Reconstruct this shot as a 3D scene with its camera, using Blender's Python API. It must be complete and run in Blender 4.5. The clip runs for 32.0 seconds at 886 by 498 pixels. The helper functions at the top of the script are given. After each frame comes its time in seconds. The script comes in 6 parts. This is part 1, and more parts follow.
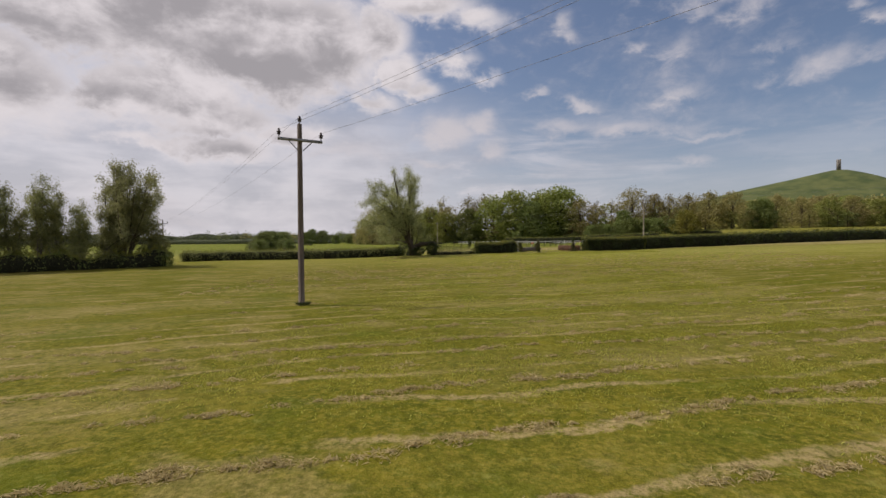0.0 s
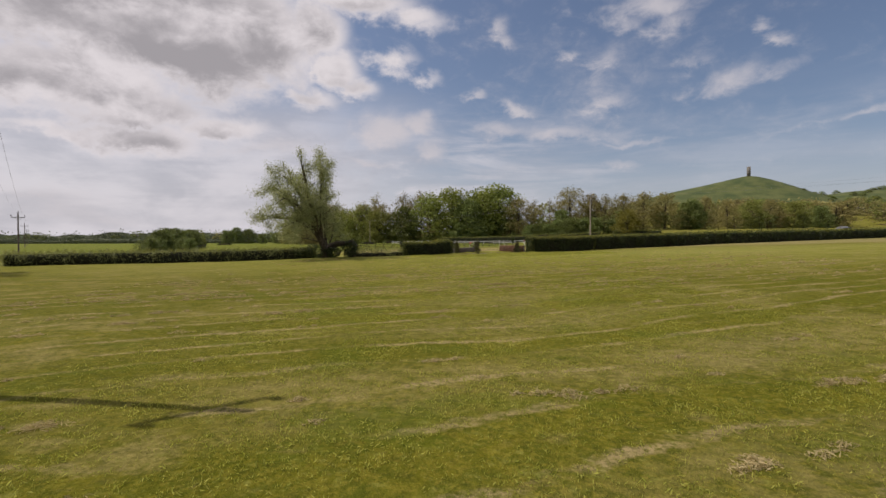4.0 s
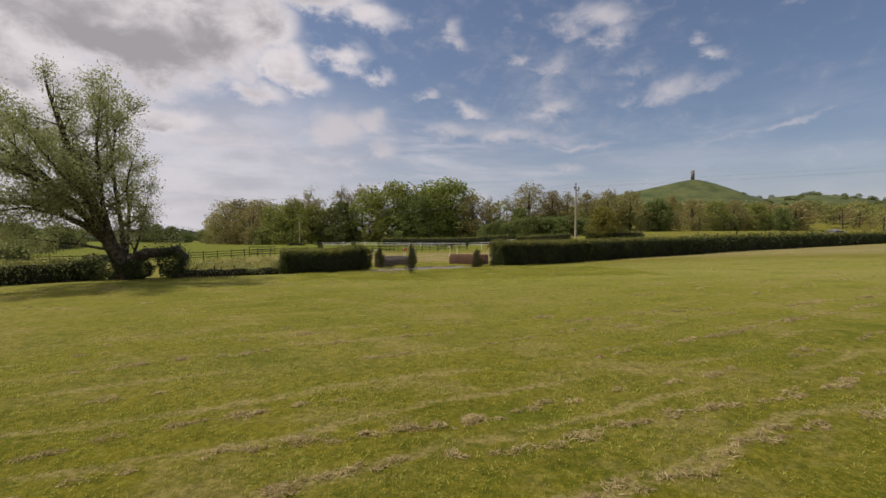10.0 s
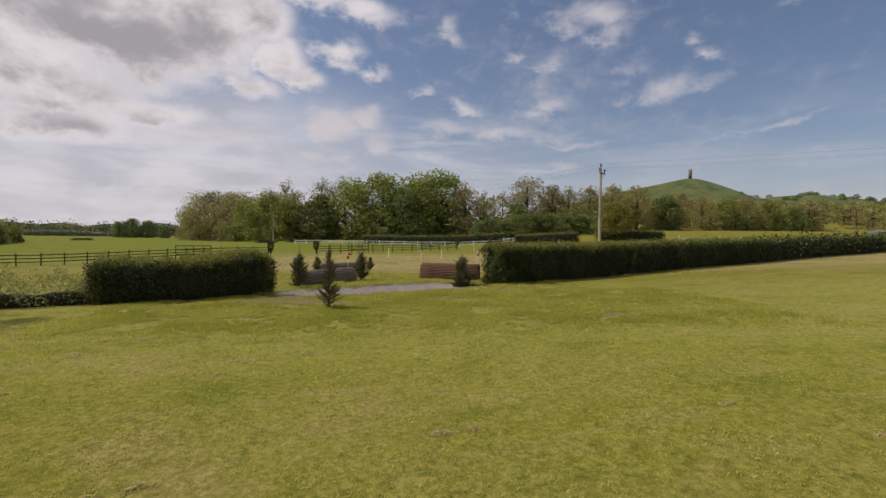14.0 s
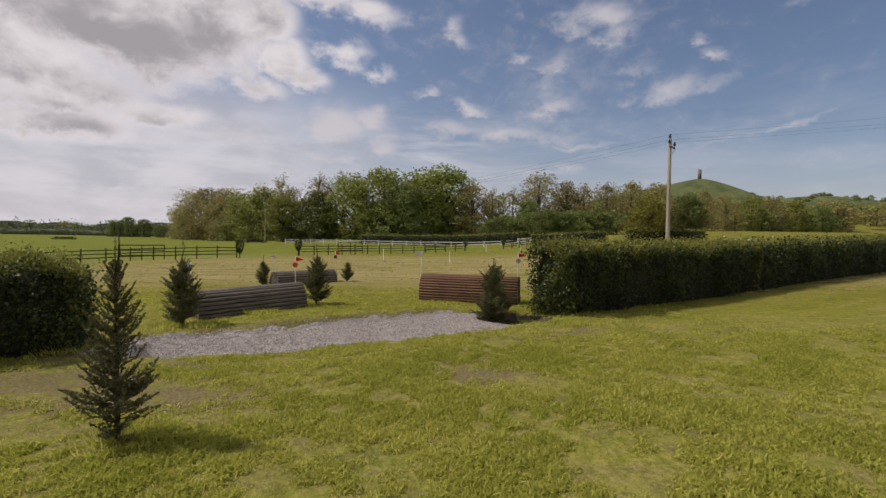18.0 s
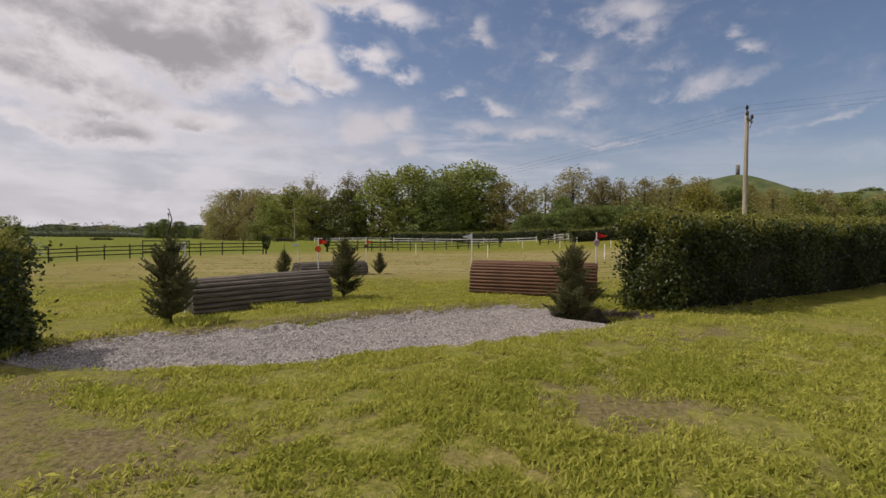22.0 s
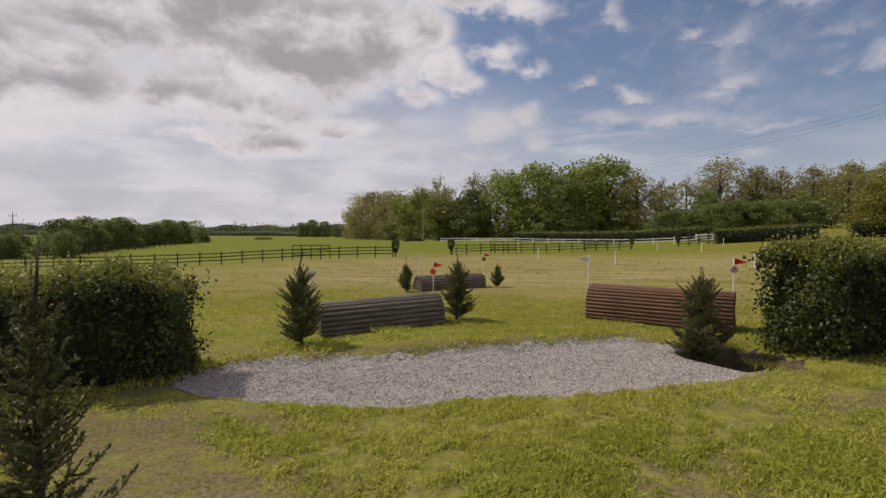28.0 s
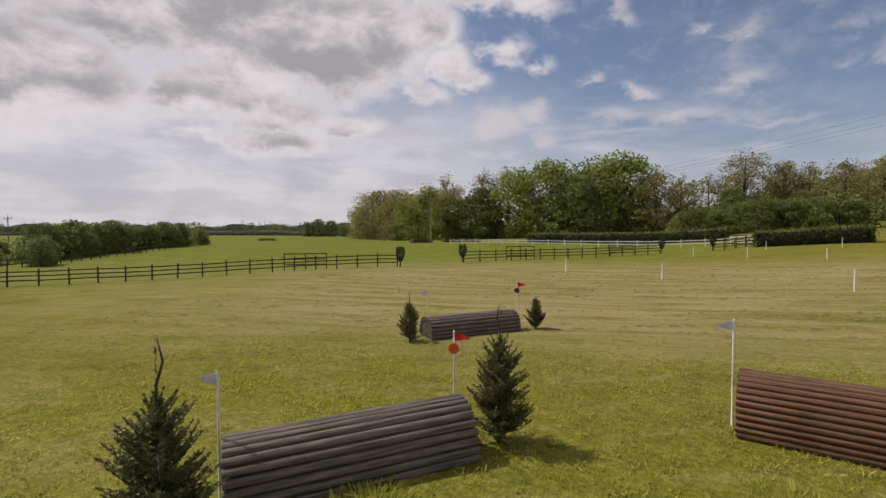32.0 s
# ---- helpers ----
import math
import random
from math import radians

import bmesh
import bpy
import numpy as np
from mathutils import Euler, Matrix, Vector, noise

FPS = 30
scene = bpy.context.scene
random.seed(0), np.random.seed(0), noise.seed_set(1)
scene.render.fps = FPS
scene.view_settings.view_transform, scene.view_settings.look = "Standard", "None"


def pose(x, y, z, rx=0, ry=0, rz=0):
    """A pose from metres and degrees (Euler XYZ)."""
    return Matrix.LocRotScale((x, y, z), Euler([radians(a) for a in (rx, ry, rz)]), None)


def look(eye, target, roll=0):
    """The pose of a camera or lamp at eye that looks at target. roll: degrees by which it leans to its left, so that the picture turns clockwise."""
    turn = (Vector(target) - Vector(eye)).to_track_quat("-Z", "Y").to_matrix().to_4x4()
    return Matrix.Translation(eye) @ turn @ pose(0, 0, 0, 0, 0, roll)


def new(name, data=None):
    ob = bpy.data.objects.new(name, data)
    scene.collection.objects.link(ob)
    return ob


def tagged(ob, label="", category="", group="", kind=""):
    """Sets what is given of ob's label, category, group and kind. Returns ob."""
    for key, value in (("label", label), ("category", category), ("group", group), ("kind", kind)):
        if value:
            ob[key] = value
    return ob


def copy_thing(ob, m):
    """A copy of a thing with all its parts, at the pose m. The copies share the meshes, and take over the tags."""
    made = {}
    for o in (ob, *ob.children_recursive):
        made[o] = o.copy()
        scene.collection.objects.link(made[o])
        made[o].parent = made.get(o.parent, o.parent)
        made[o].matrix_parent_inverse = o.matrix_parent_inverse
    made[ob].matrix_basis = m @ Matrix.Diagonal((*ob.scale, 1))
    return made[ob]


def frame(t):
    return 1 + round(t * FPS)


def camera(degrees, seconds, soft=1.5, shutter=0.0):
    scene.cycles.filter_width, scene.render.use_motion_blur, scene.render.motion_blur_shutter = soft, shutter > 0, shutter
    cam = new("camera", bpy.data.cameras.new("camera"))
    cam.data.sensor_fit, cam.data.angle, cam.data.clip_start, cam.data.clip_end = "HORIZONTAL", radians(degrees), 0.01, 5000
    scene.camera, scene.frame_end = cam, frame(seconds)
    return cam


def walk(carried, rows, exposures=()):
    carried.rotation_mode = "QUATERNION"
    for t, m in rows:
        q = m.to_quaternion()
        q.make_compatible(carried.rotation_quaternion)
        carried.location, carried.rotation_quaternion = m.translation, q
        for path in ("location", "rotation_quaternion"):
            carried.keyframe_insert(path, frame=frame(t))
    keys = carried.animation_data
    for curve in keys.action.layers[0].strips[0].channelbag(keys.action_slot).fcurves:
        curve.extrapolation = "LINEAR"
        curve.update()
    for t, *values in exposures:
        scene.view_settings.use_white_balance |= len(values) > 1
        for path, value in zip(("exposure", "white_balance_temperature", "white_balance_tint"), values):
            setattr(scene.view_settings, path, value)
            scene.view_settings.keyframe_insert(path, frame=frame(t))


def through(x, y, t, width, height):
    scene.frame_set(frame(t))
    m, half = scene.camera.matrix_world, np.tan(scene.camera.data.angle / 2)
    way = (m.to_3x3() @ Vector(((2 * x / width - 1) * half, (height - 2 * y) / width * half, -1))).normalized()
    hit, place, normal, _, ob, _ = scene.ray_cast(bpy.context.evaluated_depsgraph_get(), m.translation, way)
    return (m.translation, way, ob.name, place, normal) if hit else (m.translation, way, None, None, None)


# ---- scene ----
cam = camera(85.5, 32.0)
PATH = [
    (0, (1.441, -1.55, 1.78), (1.07, 0.415, 1.746), -0.4),
    (0.5, (1.569, 0.045, 1.885), (1.196, 2.01, 1.858), -0.6),
    (1, (1.569, 1.216, 1.959), (1.203, 3.182, 1.933), -0.7),
    (1.5, (1.488, 2.272, 1.967), (1.124, 4.239, 1.939), -0.6),
    (2, (1.39, 3.482, 2.03), (1.027, 5.449, 1.992), -0.4),
    (2.5, (1.333, 4.849, 1.972), (1.044, 6.827, 1.948), -0.7),
    (3, (1.32, 6.327, 1.811), (1.055, 8.309, 1.785), -0.7),
    (3.5, (1.285, 8.02, 1.674), (1.123, 10.014, 1.646), -0.5),
    (4, (1.313, 9.596, 1.64), (1.197, 11.593, 1.605), -0.2),
    (4.5, (1.151, 11.284, 1.84), (1.043, 13.281, 1.807), -0.4),
    (6.5, (1.756, 19.064, 2.361), (1.675, 21.062, 2.32), 0.0),
    (7, (1.826, 21.202, 2.169), (1.751, 23.2, 2.126), 0.2),
    (7.5, (1.87, 23.555, 2.236), (1.8, 25.554, 2.196), 0.1),
    (8, (2.013, 25.806, 2.198), (1.95, 27.805, 2.158), 0.1),
    (8.5, (2.275, 27.718, 2.148), (2.304, 29.717, 2.111), 0.0),
    (9, (2.52, 29.351, 2.04), (2.576, 31.35, 2.004), -0.0),
    (9.5, (2.683, 31.358, 2.125), (2.755, 33.357, 2.089), 0.0),
    (10, (2.882, 33.099, 2.176), (2.965, 35.097, 2.139), 0.2),
    (10.5, (3.143, 34.862, 2.179), (3.229, 36.86, 2.139), 0.2),
    (11, (3.476, 36.682, 2.183), (3.563, 38.68, 2.142), 0.3),
    (11.5, (3.64, 38.783, 2.163), (3.73, 40.78, 2.12), 0.3),
    (12, (3.939, 40.659, 2.194), (4.031, 42.656, 2.149), 0.4),
    (12.5, (4.255, 42.592, 2.227), (4.349, 44.589, 2.18), 0.6),
    (13, (4.578, 44.804, 2.27), (4.674, 46.801, 2.217), 0.8),
    (13.5, (4.897, 46.433, 2.352), (4.995, 48.429, 2.306), 0.5),
    (14, (5.005, 47.807, 2.404), (5.112, 49.803, 2.356), 0.7),
    (14.5, (5.034, 49.071, 2.334), (5.144, 51.067, 2.284), 0.7),
    (16.5, (5.118, 54.72, 2.151), (5.234, 56.716, 2.107), 0.8),
    (17, (5.213, 56.058, 2.217), (5.339, 58.054, 2.173), 0.9),
    (17.5, (5.253, 57.458, 2.156), (5.413, 59.451, 2.113), 0.9),
    (18, (5.236, 58.738, 2.171), (5.325, 60.736, 2.126), 0.9),
    (18.5, (5.196, 59.88, 2.008), (5.235, 61.879, 1.963), 0.7),
    (19, (5.185, 61.166, 1.969), (5.21, 63.165, 1.924), 0.6),
    (19.5, (5.09, 61.973, 2.016), (5.095, 63.972, 1.972), 0.5),
    (20, (5.0, 62.227, 1.917), (4.993, 64.227, 1.872), 0.5),
    (20.5, (4.918, 62.182, 1.825), (4.9, 64.182, 1.779), 0.5),
    (21, (4.881, 62.076, 1.737), (4.857, 64.075, 1.692), 0.6),
    (21.5, (4.791, 61.924, 1.645), (4.769, 63.923, 1.6), 0.6),
    (22, (4.618, 61.831, 1.557), (4.591, 63.831, 1.512), 0.5),
    (22.5, (4.568, 61.803, 1.507), (4.537, 63.802, 1.464), 0.5),
    (23, (4.581, 61.805, 1.633), (4.551, 63.804, 1.59), 0.5),
    (23.5, (4.656, 61.793, 1.777), (4.625, 63.792, 1.731), 0.5),
    (24, (4.807, 61.786, 1.796), (4.771, 63.785, 1.749), 0.4),
    (24.5, (4.927, 61.807, 1.8), (4.821, 63.803, 1.751), 0.3),
    (25, (4.966, 61.844, 1.83), (4.703, 63.826, 1.778), 0.2),
    (25.5, (4.964, 61.875, 1.866), (4.507, 63.822, 1.811), -0.2),
    (27.5, (4.958, 61.913, 2.103), (4.418, 63.838, 2.04), 0.2),
    (28, (4.964, 61.885, 2.254), (4.421, 63.809, 2.192), 0.2),
    (28.5, (4.97, 61.947, 2.47), (4.422, 63.869, 2.406), -0.1),
    (29, (4.852, 62.37, 2.614), (4.302, 64.292, 2.548), 0.0),
    (29.5, (4.688, 63.001, 2.784), (4.134, 64.922, 2.718), -0.0),
    (30, (4.461, 63.64, 2.933), (3.905, 65.56, 2.864), 0.0),
    (30.5, (4.197, 64.326, 2.933), (3.637, 66.244, 2.865), -0.1),
    (31, (3.853, 65.147, 2.916), (3.294, 67.066, 2.849), -0.0),
    (31.5, (3.549, 66.101, 2.973), (2.982, 68.017, 2.903), -0.1),
    (32, (3.141, 67.215, 2.998), (2.568, 69.129, 2.927), -0.1),
]
PATH_WALK = [(t, look(eye, aim, roll)) for t, eye, aim, roll in PATH]
walk(cam, PATH_WALK, [(0, 0.0, 6600, 17), (32, 0.0, 6600, 17)])

# ---- world, sun ----
SUN_EL, SUN_AZ = radians(50.7), math.atan2(-6.26, 0.70)   # the sun stands to the left and a little ahead
world = bpy.data.worlds.new("sky")
scene.world = world
world.use_nodes = True


class Nodes:
    """Short way to write a node tree."""

    def __init__(self, tree):
        self.tree = tree
        tree.nodes.clear()

    def add(self, kind, inputs=None):
        n = self.tree.nodes.new(kind)
        for k, v in (inputs or {}).items():
            self.put(n.inputs[k], v)
        return n

    def put(self, socket, v):
        if isinstance(v, bpy.types.NodeSocket):
            self.tree.links.new(v, socket)
        else:
            socket.default_value = v

    def math(self, op, a, b=0.0, c=0.0, clamp=False):
        n = self.add("ShaderNodeMath")
        n.operation, n.use_clamp = op, clamp
        for s, v in zip(n.inputs, (a, b, c)):
            self.put(s, v)
        return n.outputs[0]

    def ramp(self, v, lo, hi, a=0.0, b=1.0):
        if lo > hi:
            lo, hi, a, b = hi, lo, b, a
        n = self.add("ShaderNodeMapRange", {0: v, 1: lo, 2: hi, 3: a, 4: b})
        n.interpolation_type = "SMOOTHSTEP"
        return n.outputs[0]

    def mix(self, f, a, b, blend="MIX"):
        n = self.add("ShaderNodeMix")
        n.data_type, n.blend_type = "RGBA", blend
        self.put(n.inputs[0], f)
        for s, v in ((n.inputs[6], a), (n.inputs[7], b)):
            self.put(s, (*v, 1) if isinstance(v, tuple) and len(v) == 3 else v)
        return n.outputs[2]

    def noise(self, vec, scale, detail=4.0, rough=0.55, dist=0.0):
        n = self.add("ShaderNodeTexNoise", {"Scale": scale, "Detail": detail, "Roughness": rough, "Distortion": dist})
        if vec is not None:
            self.put(n.inputs["Vector"], vec)
        return n.outputs[0]

    def mapped(self, vec, scale=(1, 1, 1), rot=(0, 0, 0), loc=(0, 0, 0)):
        n = self.add("ShaderNodeMapping", {"Scale": scale, "Rotation": rot, "Location": loc})
        self.put(n.inputs["Vector"], vec)
        return n.outputs[0]

    def xyz(self, x, y, z):
        n = self.add("ShaderNodeCombineXYZ")
        for s, v in zip(n.inputs, (x, y, z)):
            self.put(s, v)
        return n.outputs[0]


def build_sky():
    w = Nodes(world.node_tree)
    sky = w.add("ShaderNodeTexSky")
    sky.sky_type, sky.sun_disc, sky.sun_elevation, sky.sun_rotation = "NISHITA", False, SUN_EL, SUN_AZ
    sky.altitude, sky.air_density, sky.dust_density, sky.ozone_density = 20.0, 1.0, 1.6, 1.6
    way = w.add("ShaderNodeTexCoord").outputs["Generated"]
    sep = w.add("ShaderNodeSeparateXYZ", {0: way})
    x, y, z = sep.outputs
    az = w.math("ARCTAN2", x, y)                       # 0 ahead, positive to the right
    el = w.math("ARCSINE", w.math("MAXIMUM", z, 0.0))
    puffy = w.mapped(way, scale=(1, 1, 1.5))
    broad = w.noise(w.mapped(puffy, loc=(1.0, 0.0, 3.0)), 3.4, 3.0, 0.5)
    bil = w.noise(w.mapped(puffy, loc=(4.0, 2.0, 0.0)), 9.0, 10.0, 0.60, 0.25)
    lit = w.noise(w.mapped(puffy, loc=(4.0 - 0.020, 2.0 + 0.004, 0.034)), 9.0, 10.0, 0.60, 0.25)   # the same heaps, a step nearer the sun
    wisp = w.noise(w.mapped(way, loc=(9.0, 3.0, 5.0), scale=(1, 1, 1.6)), 22.0, 9.0, 0.62, 0.3)
    soft = w.noise(w.mapped(way, loc=(2.0, 8.0, 1.0), scale=(1, 1, 2.6)), 6.0, 6.0, 0.55, 0.3)

    def off(v, k):
        return w.math("MULTIPLY", w.math("SUBTRACT", v, 0.5), k)

    def sum_of(*vs):
        f = vs[0]
        for v in vs[1:]:
            f = w.math("ADD", f, v)
        return f

    wa = sum_of(az, off(bil, 0.10), off(wisp, 0.045))
    we = sum_of(el, off(broad, 0.05), off(lit, 0.06), off(wisp, 0.03))

    def blob(a, e, sa, se, gain, slant=0.0):
        da, de = w.math("SUBTRACT", wa, a), w.math("SUBTRACT", we, e)
        if slant:
            de = w.math("SUBTRACT", de, w.math("MULTIPLY", da, slant))
        da, de = w.math("DIVIDE", da, sa), w.math("DIVIDE", de, se)
        d2 = w.math("ADD", w.math("MULTIPLY", da, da), w.math("MULTIPLY", de, de))
        return w.math("MULTIPLY", w.math("POWER", 0.37, d2), gain)

    def heaped(rows):
        f = None
        for r in rows:
            f = blob(*r) if f is None else w.math("SMOOTH_MAX", f, blob(*r), 0.12)
        return f

    big = heaped(CLOUD_BANK)
    over = w.math("MULTIPLY", w.ramp(broad, 0.40, 0.58), w.math("MAXIMUM", w.ramp(el, 0.50, 0.66), w.ramp(w.math("ABSOLUTE", az), 1.25, 1.6)))
    dens = sum_of(w.math("MAXIMUM", big, w.math("MULTIPLY", over, 1.3)), off(bil, 1.15), off(wisp, 0.55))
    heap = w.ramp(dens, 0.24, 0.92)
    puff = w.ramp(sum_of(heaped(CLOUD_PUFFS), off(wisp, 1.1), off(bil, 0.5)), 0.10, 1.25, 0.0, 0.82)
    veil = w.ramp(sum_of(heaped(CLOUD_VEILS), off(wisp, 0.7), off(soft, 0.5)), 0.05, 1.0, 0.0, 0.85)
    # thin veils low over the horizon, thicker to the left
    streak = w.noise(w.mapped(w.xyz(az, el, 0.0), scale=(1.4, 9.0, 1.0), rot=(0, 0, 0.06)), 2.2, 8.0, 0.6, 0.6)
    low = w.math("MULTIPLY", w.ramp(el, 0.33, 0.13), w.ramp(streak, 0.33, 0.72))
    low = w.math("MAXIMUM", w.math("MULTIPLY", low, w.ramp(az, 0.50, -0.10, 0.25, 1.0)), w.math("MULTIPLY", w.ramp(el, 0.34, 0.20), w.ramp(sum_of(az, off(soft, 0.5)), 0.10, -0.40, 0.0, 0.95)))
    haze = w.math("MULTIPLY", w.ramp(el, 0.24, 0.0), w.ramp(az, 0.85, -0.3, 0.45, 0.85))
    # grey where the bank is thick, white rims towards the sun
    relief = w.math("MULTIPLY", w.math("SUBTRACT", lit, bil), 2.4)
    grey = sum_of(heaped(CLOUD_SHADE), off(broad, 0.9), off(soft, 0.8), relief, w.math("MULTIPLY", over, 0.45))
    shade = w.math("MULTIPLY", w.ramp(grey, -0.25, 1.0), w.ramp(dens, 0.50, 1.15))
    white = w.mix(shade, (0.70, 0.685, 0.69), (0.345, 0.34, 0.352))
    blue = w.mix(1.0, sky.outputs[0], (SKY_GAIN, SKY_GAIN, SKY_GAIN), "MULTIPLY")
    col = w.mix(haze, blue, (0.47, 0.51, 0.58))
    lumpy = sum_of(w.math("MULTIPLY", soft, 0.6), w.math("MULTIPLY", streak, 0.4), w.math("MULTIPLY", relief, -0.06))
    col = w.mix(w.math("MULTIPLY", low, 0.80), col, w.mix(w.ramp(lumpy, 0.38, 0.62), (0.48, 0.485, 0.515), (0.69, 0.68, 0.695)))
    col = w.mix(veil, col, (0.59, 0.575, 0.585))
    col = w.mix(puff, col, (0.62, 0.605, 0.61))
    col = w.mix(heap, col, white)
    bg = w.add("ShaderNodeBackground", {"Color": col, "Strength": SKY_STRENGTH})
    out = w.add("ShaderNodeOutputWorld")
    w.tree.links.new(bg.outputs[0], out.inputs[0])


# clouds: bearing and height of the middle, half widths (radians), weight, slant
CLOUD_BANK = [(-0.529, 0.365, 0.231, 0.104, 1.7), (-0.717, 0.259, 0.164, 0.06, 1.4), (-0.314, 0.393, 0.067, 0.064, 1.25), (-0.277, 0.333, 0.06, 0.048, 1.1), (-0.336, 0.273, 0.074, 0.028, 1.0),
              (-0.239, 0.306, 0.056, 0.03, 1.05), (-0.154, 0.356, 0.06, 0.032, 0.80), (-0.081, 0.325, 0.035, 0.02, 0.6), (-0.125, 0.431, 0.082, 0.032, 0.95), (-0.226, 0.452, 0.135, 0.041, 1.1),
              (-0.486, 0.208, 0.093, 0.029, 1.0), (-0.616, 0.184, 0.104, 0.038, 1.15), (-0.623, 0.233, 0.134, 0.037, 1.2), (-0.732, 0.181, 0.107, 0.019, 0.9), (-1.02, 0.251, 0.21, 0.1, 1.5),
              (-1.181, 0.206, 0.134, 0.142, 1.4), (-0.88, 0.42, 0.36, 0.13, 1.8), (-0.42, 0.53, 0.30, 0.08, 1.4)]
CLOUD_PUFFS = [(0.061, 0.408, 0.023, 0.023, 0.85), (0.078, 0.388, 0.021, 0.016, 0.7), (0.347, 0.408, 0.077, 0.032, 0.95), (0.377, 0.376, 0.045, 0.026, 0.8), (0.306, 0.39, 0.042, 0.02, 0.7),
               (0.192, 0.359, 0.029, 0.01, 0.8), (0.253, 0.331, 0.042, 0.021, 0.75), (0.009, 0.298, 0.026, 0.01, 0.9), (0.102, 0.271, 0.042, 0.015, 0.95, -0.25), (0.27, 0.264, 0.041, 0.017, 0.85),
               (0.525, 0.35, 0.019, 0.011, 0.8), (0.551, 0.325, 0.023, 0.013, 0.85, -0.2), (0.474, 0.274, 0.064, 0.022, 0.8, 0.25), (0.543, 0.282, 0.051, 0.015, 0.55, 0.3), (0.661, 0.199, 0.107, 0.006, 0.55, 0.12),
               (0.436, 0.321, 0.038, 0.014, 0.45)]
CLOUD_VEILS = [(0.26, 0.30, 0.28, 0.14, 0.27), (-0.171, 0.227, 0.055, 0.034, 0.95), (-0.114, 0.242, 0.047, 0.023, 0.85), (-0.085, 0.193, 0.031, 0.028, 0.8), (-0.228, 0.165, 0.045, 0.011, 0.7), (0.061, 0.224, 0.07, 0.018, 0.6),
               (0.188, 0.217, 0.147, 0.016, 0.6, -0.06), (0.318, 0.188, 0.095, 0.008, 0.5, -0.08), (0.298, 0.147, 0.053, 0.01, 0.5), (-0.389, 0.175, 0.112, 0.015, 0.6), (-0.721, 0.056, 0.082, 0.03, 0.6),
               (-0.747, 0.076, 0.039, 0.016, 0.6), (-0.672, 0.044, 0.052, 0.013, 0.5)]
CLOUD_SHADE = [(-0.503, 0.307, 0.101, 0.069, 1.15), (-0.589, 0.336, 0.107, 0.051, 1.0), (-0.716, 0.332, 0.102, 0.038, 0.8), (-0.407, 0.334, 0.08, 0.061, 0.95), (-0.504, 0.255, 0.073, 0.022, 0.9),
               (-0.583, 0.178, 0.058, 0.014, 0.8), (-0.495, 0.194, 0.037, 0.012, 0.7), (-0.357, 0.316, 0.063, 0.047, 0.6), (-0.691, 0.205, 0.086, 0.013, 0.6), (-0.915, 0.315, 0.197, 0.044, 0.8),
               (-0.838, 0.251, 0.169, 0.025, 0.7), (-1.133, 0.232, 0.101, 0.045, 0.9), (-0.75, 0.43, 0.22, 0.06, 0.9), (-0.42, 0.42, 0.12, 0.06, 0.8)]
SKY_GAIN, SKY_STRENGTH = 0.087, 1.0
build_sky()
sun = new("sun", bpy.data.lights.new("sun", "SUN"))
sun.data.energy, sun.data.angle, sun.data.color = 3.2, radians(0.6), (1.0, 0.95, 0.86)
toward = Vector((math.sin(SUN_AZ) * math.cos(SUN_EL), math.cos(SUN_AZ) * math.cos(SUN_EL), math.sin(SUN_EL)))
sun.matrix_world = look(toward * 50, (0, 0, 0))
scene.view_settings.exposure = 0.0

# ---- shape of the land ----
HEDGE_R0, HEDGE_DIR = (7.42, 70.38), (0.86, 0.51)


def smooth(a, b, v):
    s = np.clip((np.asarray(v, float) - a) / (b - a), 0, 1)
    return s * s * (3 - 2 * s)


def soft_rise(v, k=4.0):
    return np.log1p(np.exp(np.clip(np.asarray(v, float) / k, -30, 30))) * k


def in_gravel(x, y):
    """Metres inside the gravelled crossing, below 0 outside: a sunk strip along the hedge line."""
    dx, dy = np.asarray(x, float) - 3.6, np.asarray(y, float) - 69.75
    a, b = dx * 0.863 + dy * 0.506, -dx * 0.506 + dy * 0.863
    front = np.interp(a, [-5.2, -4.4, -3.1, -2.0, -0.5, 1.4, 2.8, 4.2, 4.9], [0.9, -0.15, -0.9, -1.27, -1.45, -1.60, -1.57, -1.35, -0.85])
    back = np.interp(a, [-5.2, -4.4, -3.5, -2.8, -1.9, -1.2, 0.7, 3.1, 4.0, 4.55, 4.9], [1.1, 1.55, 1.85, 1.88, 1.45, 1.46, 1.61, 1.66, 1.3, 0.2, -0.75])
    d = np.minimum(b - front + 0.05 * np.sin(a * 2.3), back - b + 0.05 * np.sin(a * 3.1 + 1))
    return np.minimum(d, np.minimum(a + 5.0, 4.9 - a) * 0.8)


def in_ditch(x, y):
    """1 in the middle of the short ditch between the fir and the hedge's end."""
    dx, dy = np.asarray(x, float) - 7.92, np.asarray(y, float) - 71.9
    a, b = dx * 0.72 - dy * 0.69, dx * 0.69 + dy * 0.72
    return np.exp(-(a / 0.95) ** 4 - (b / 0.48) ** 2)


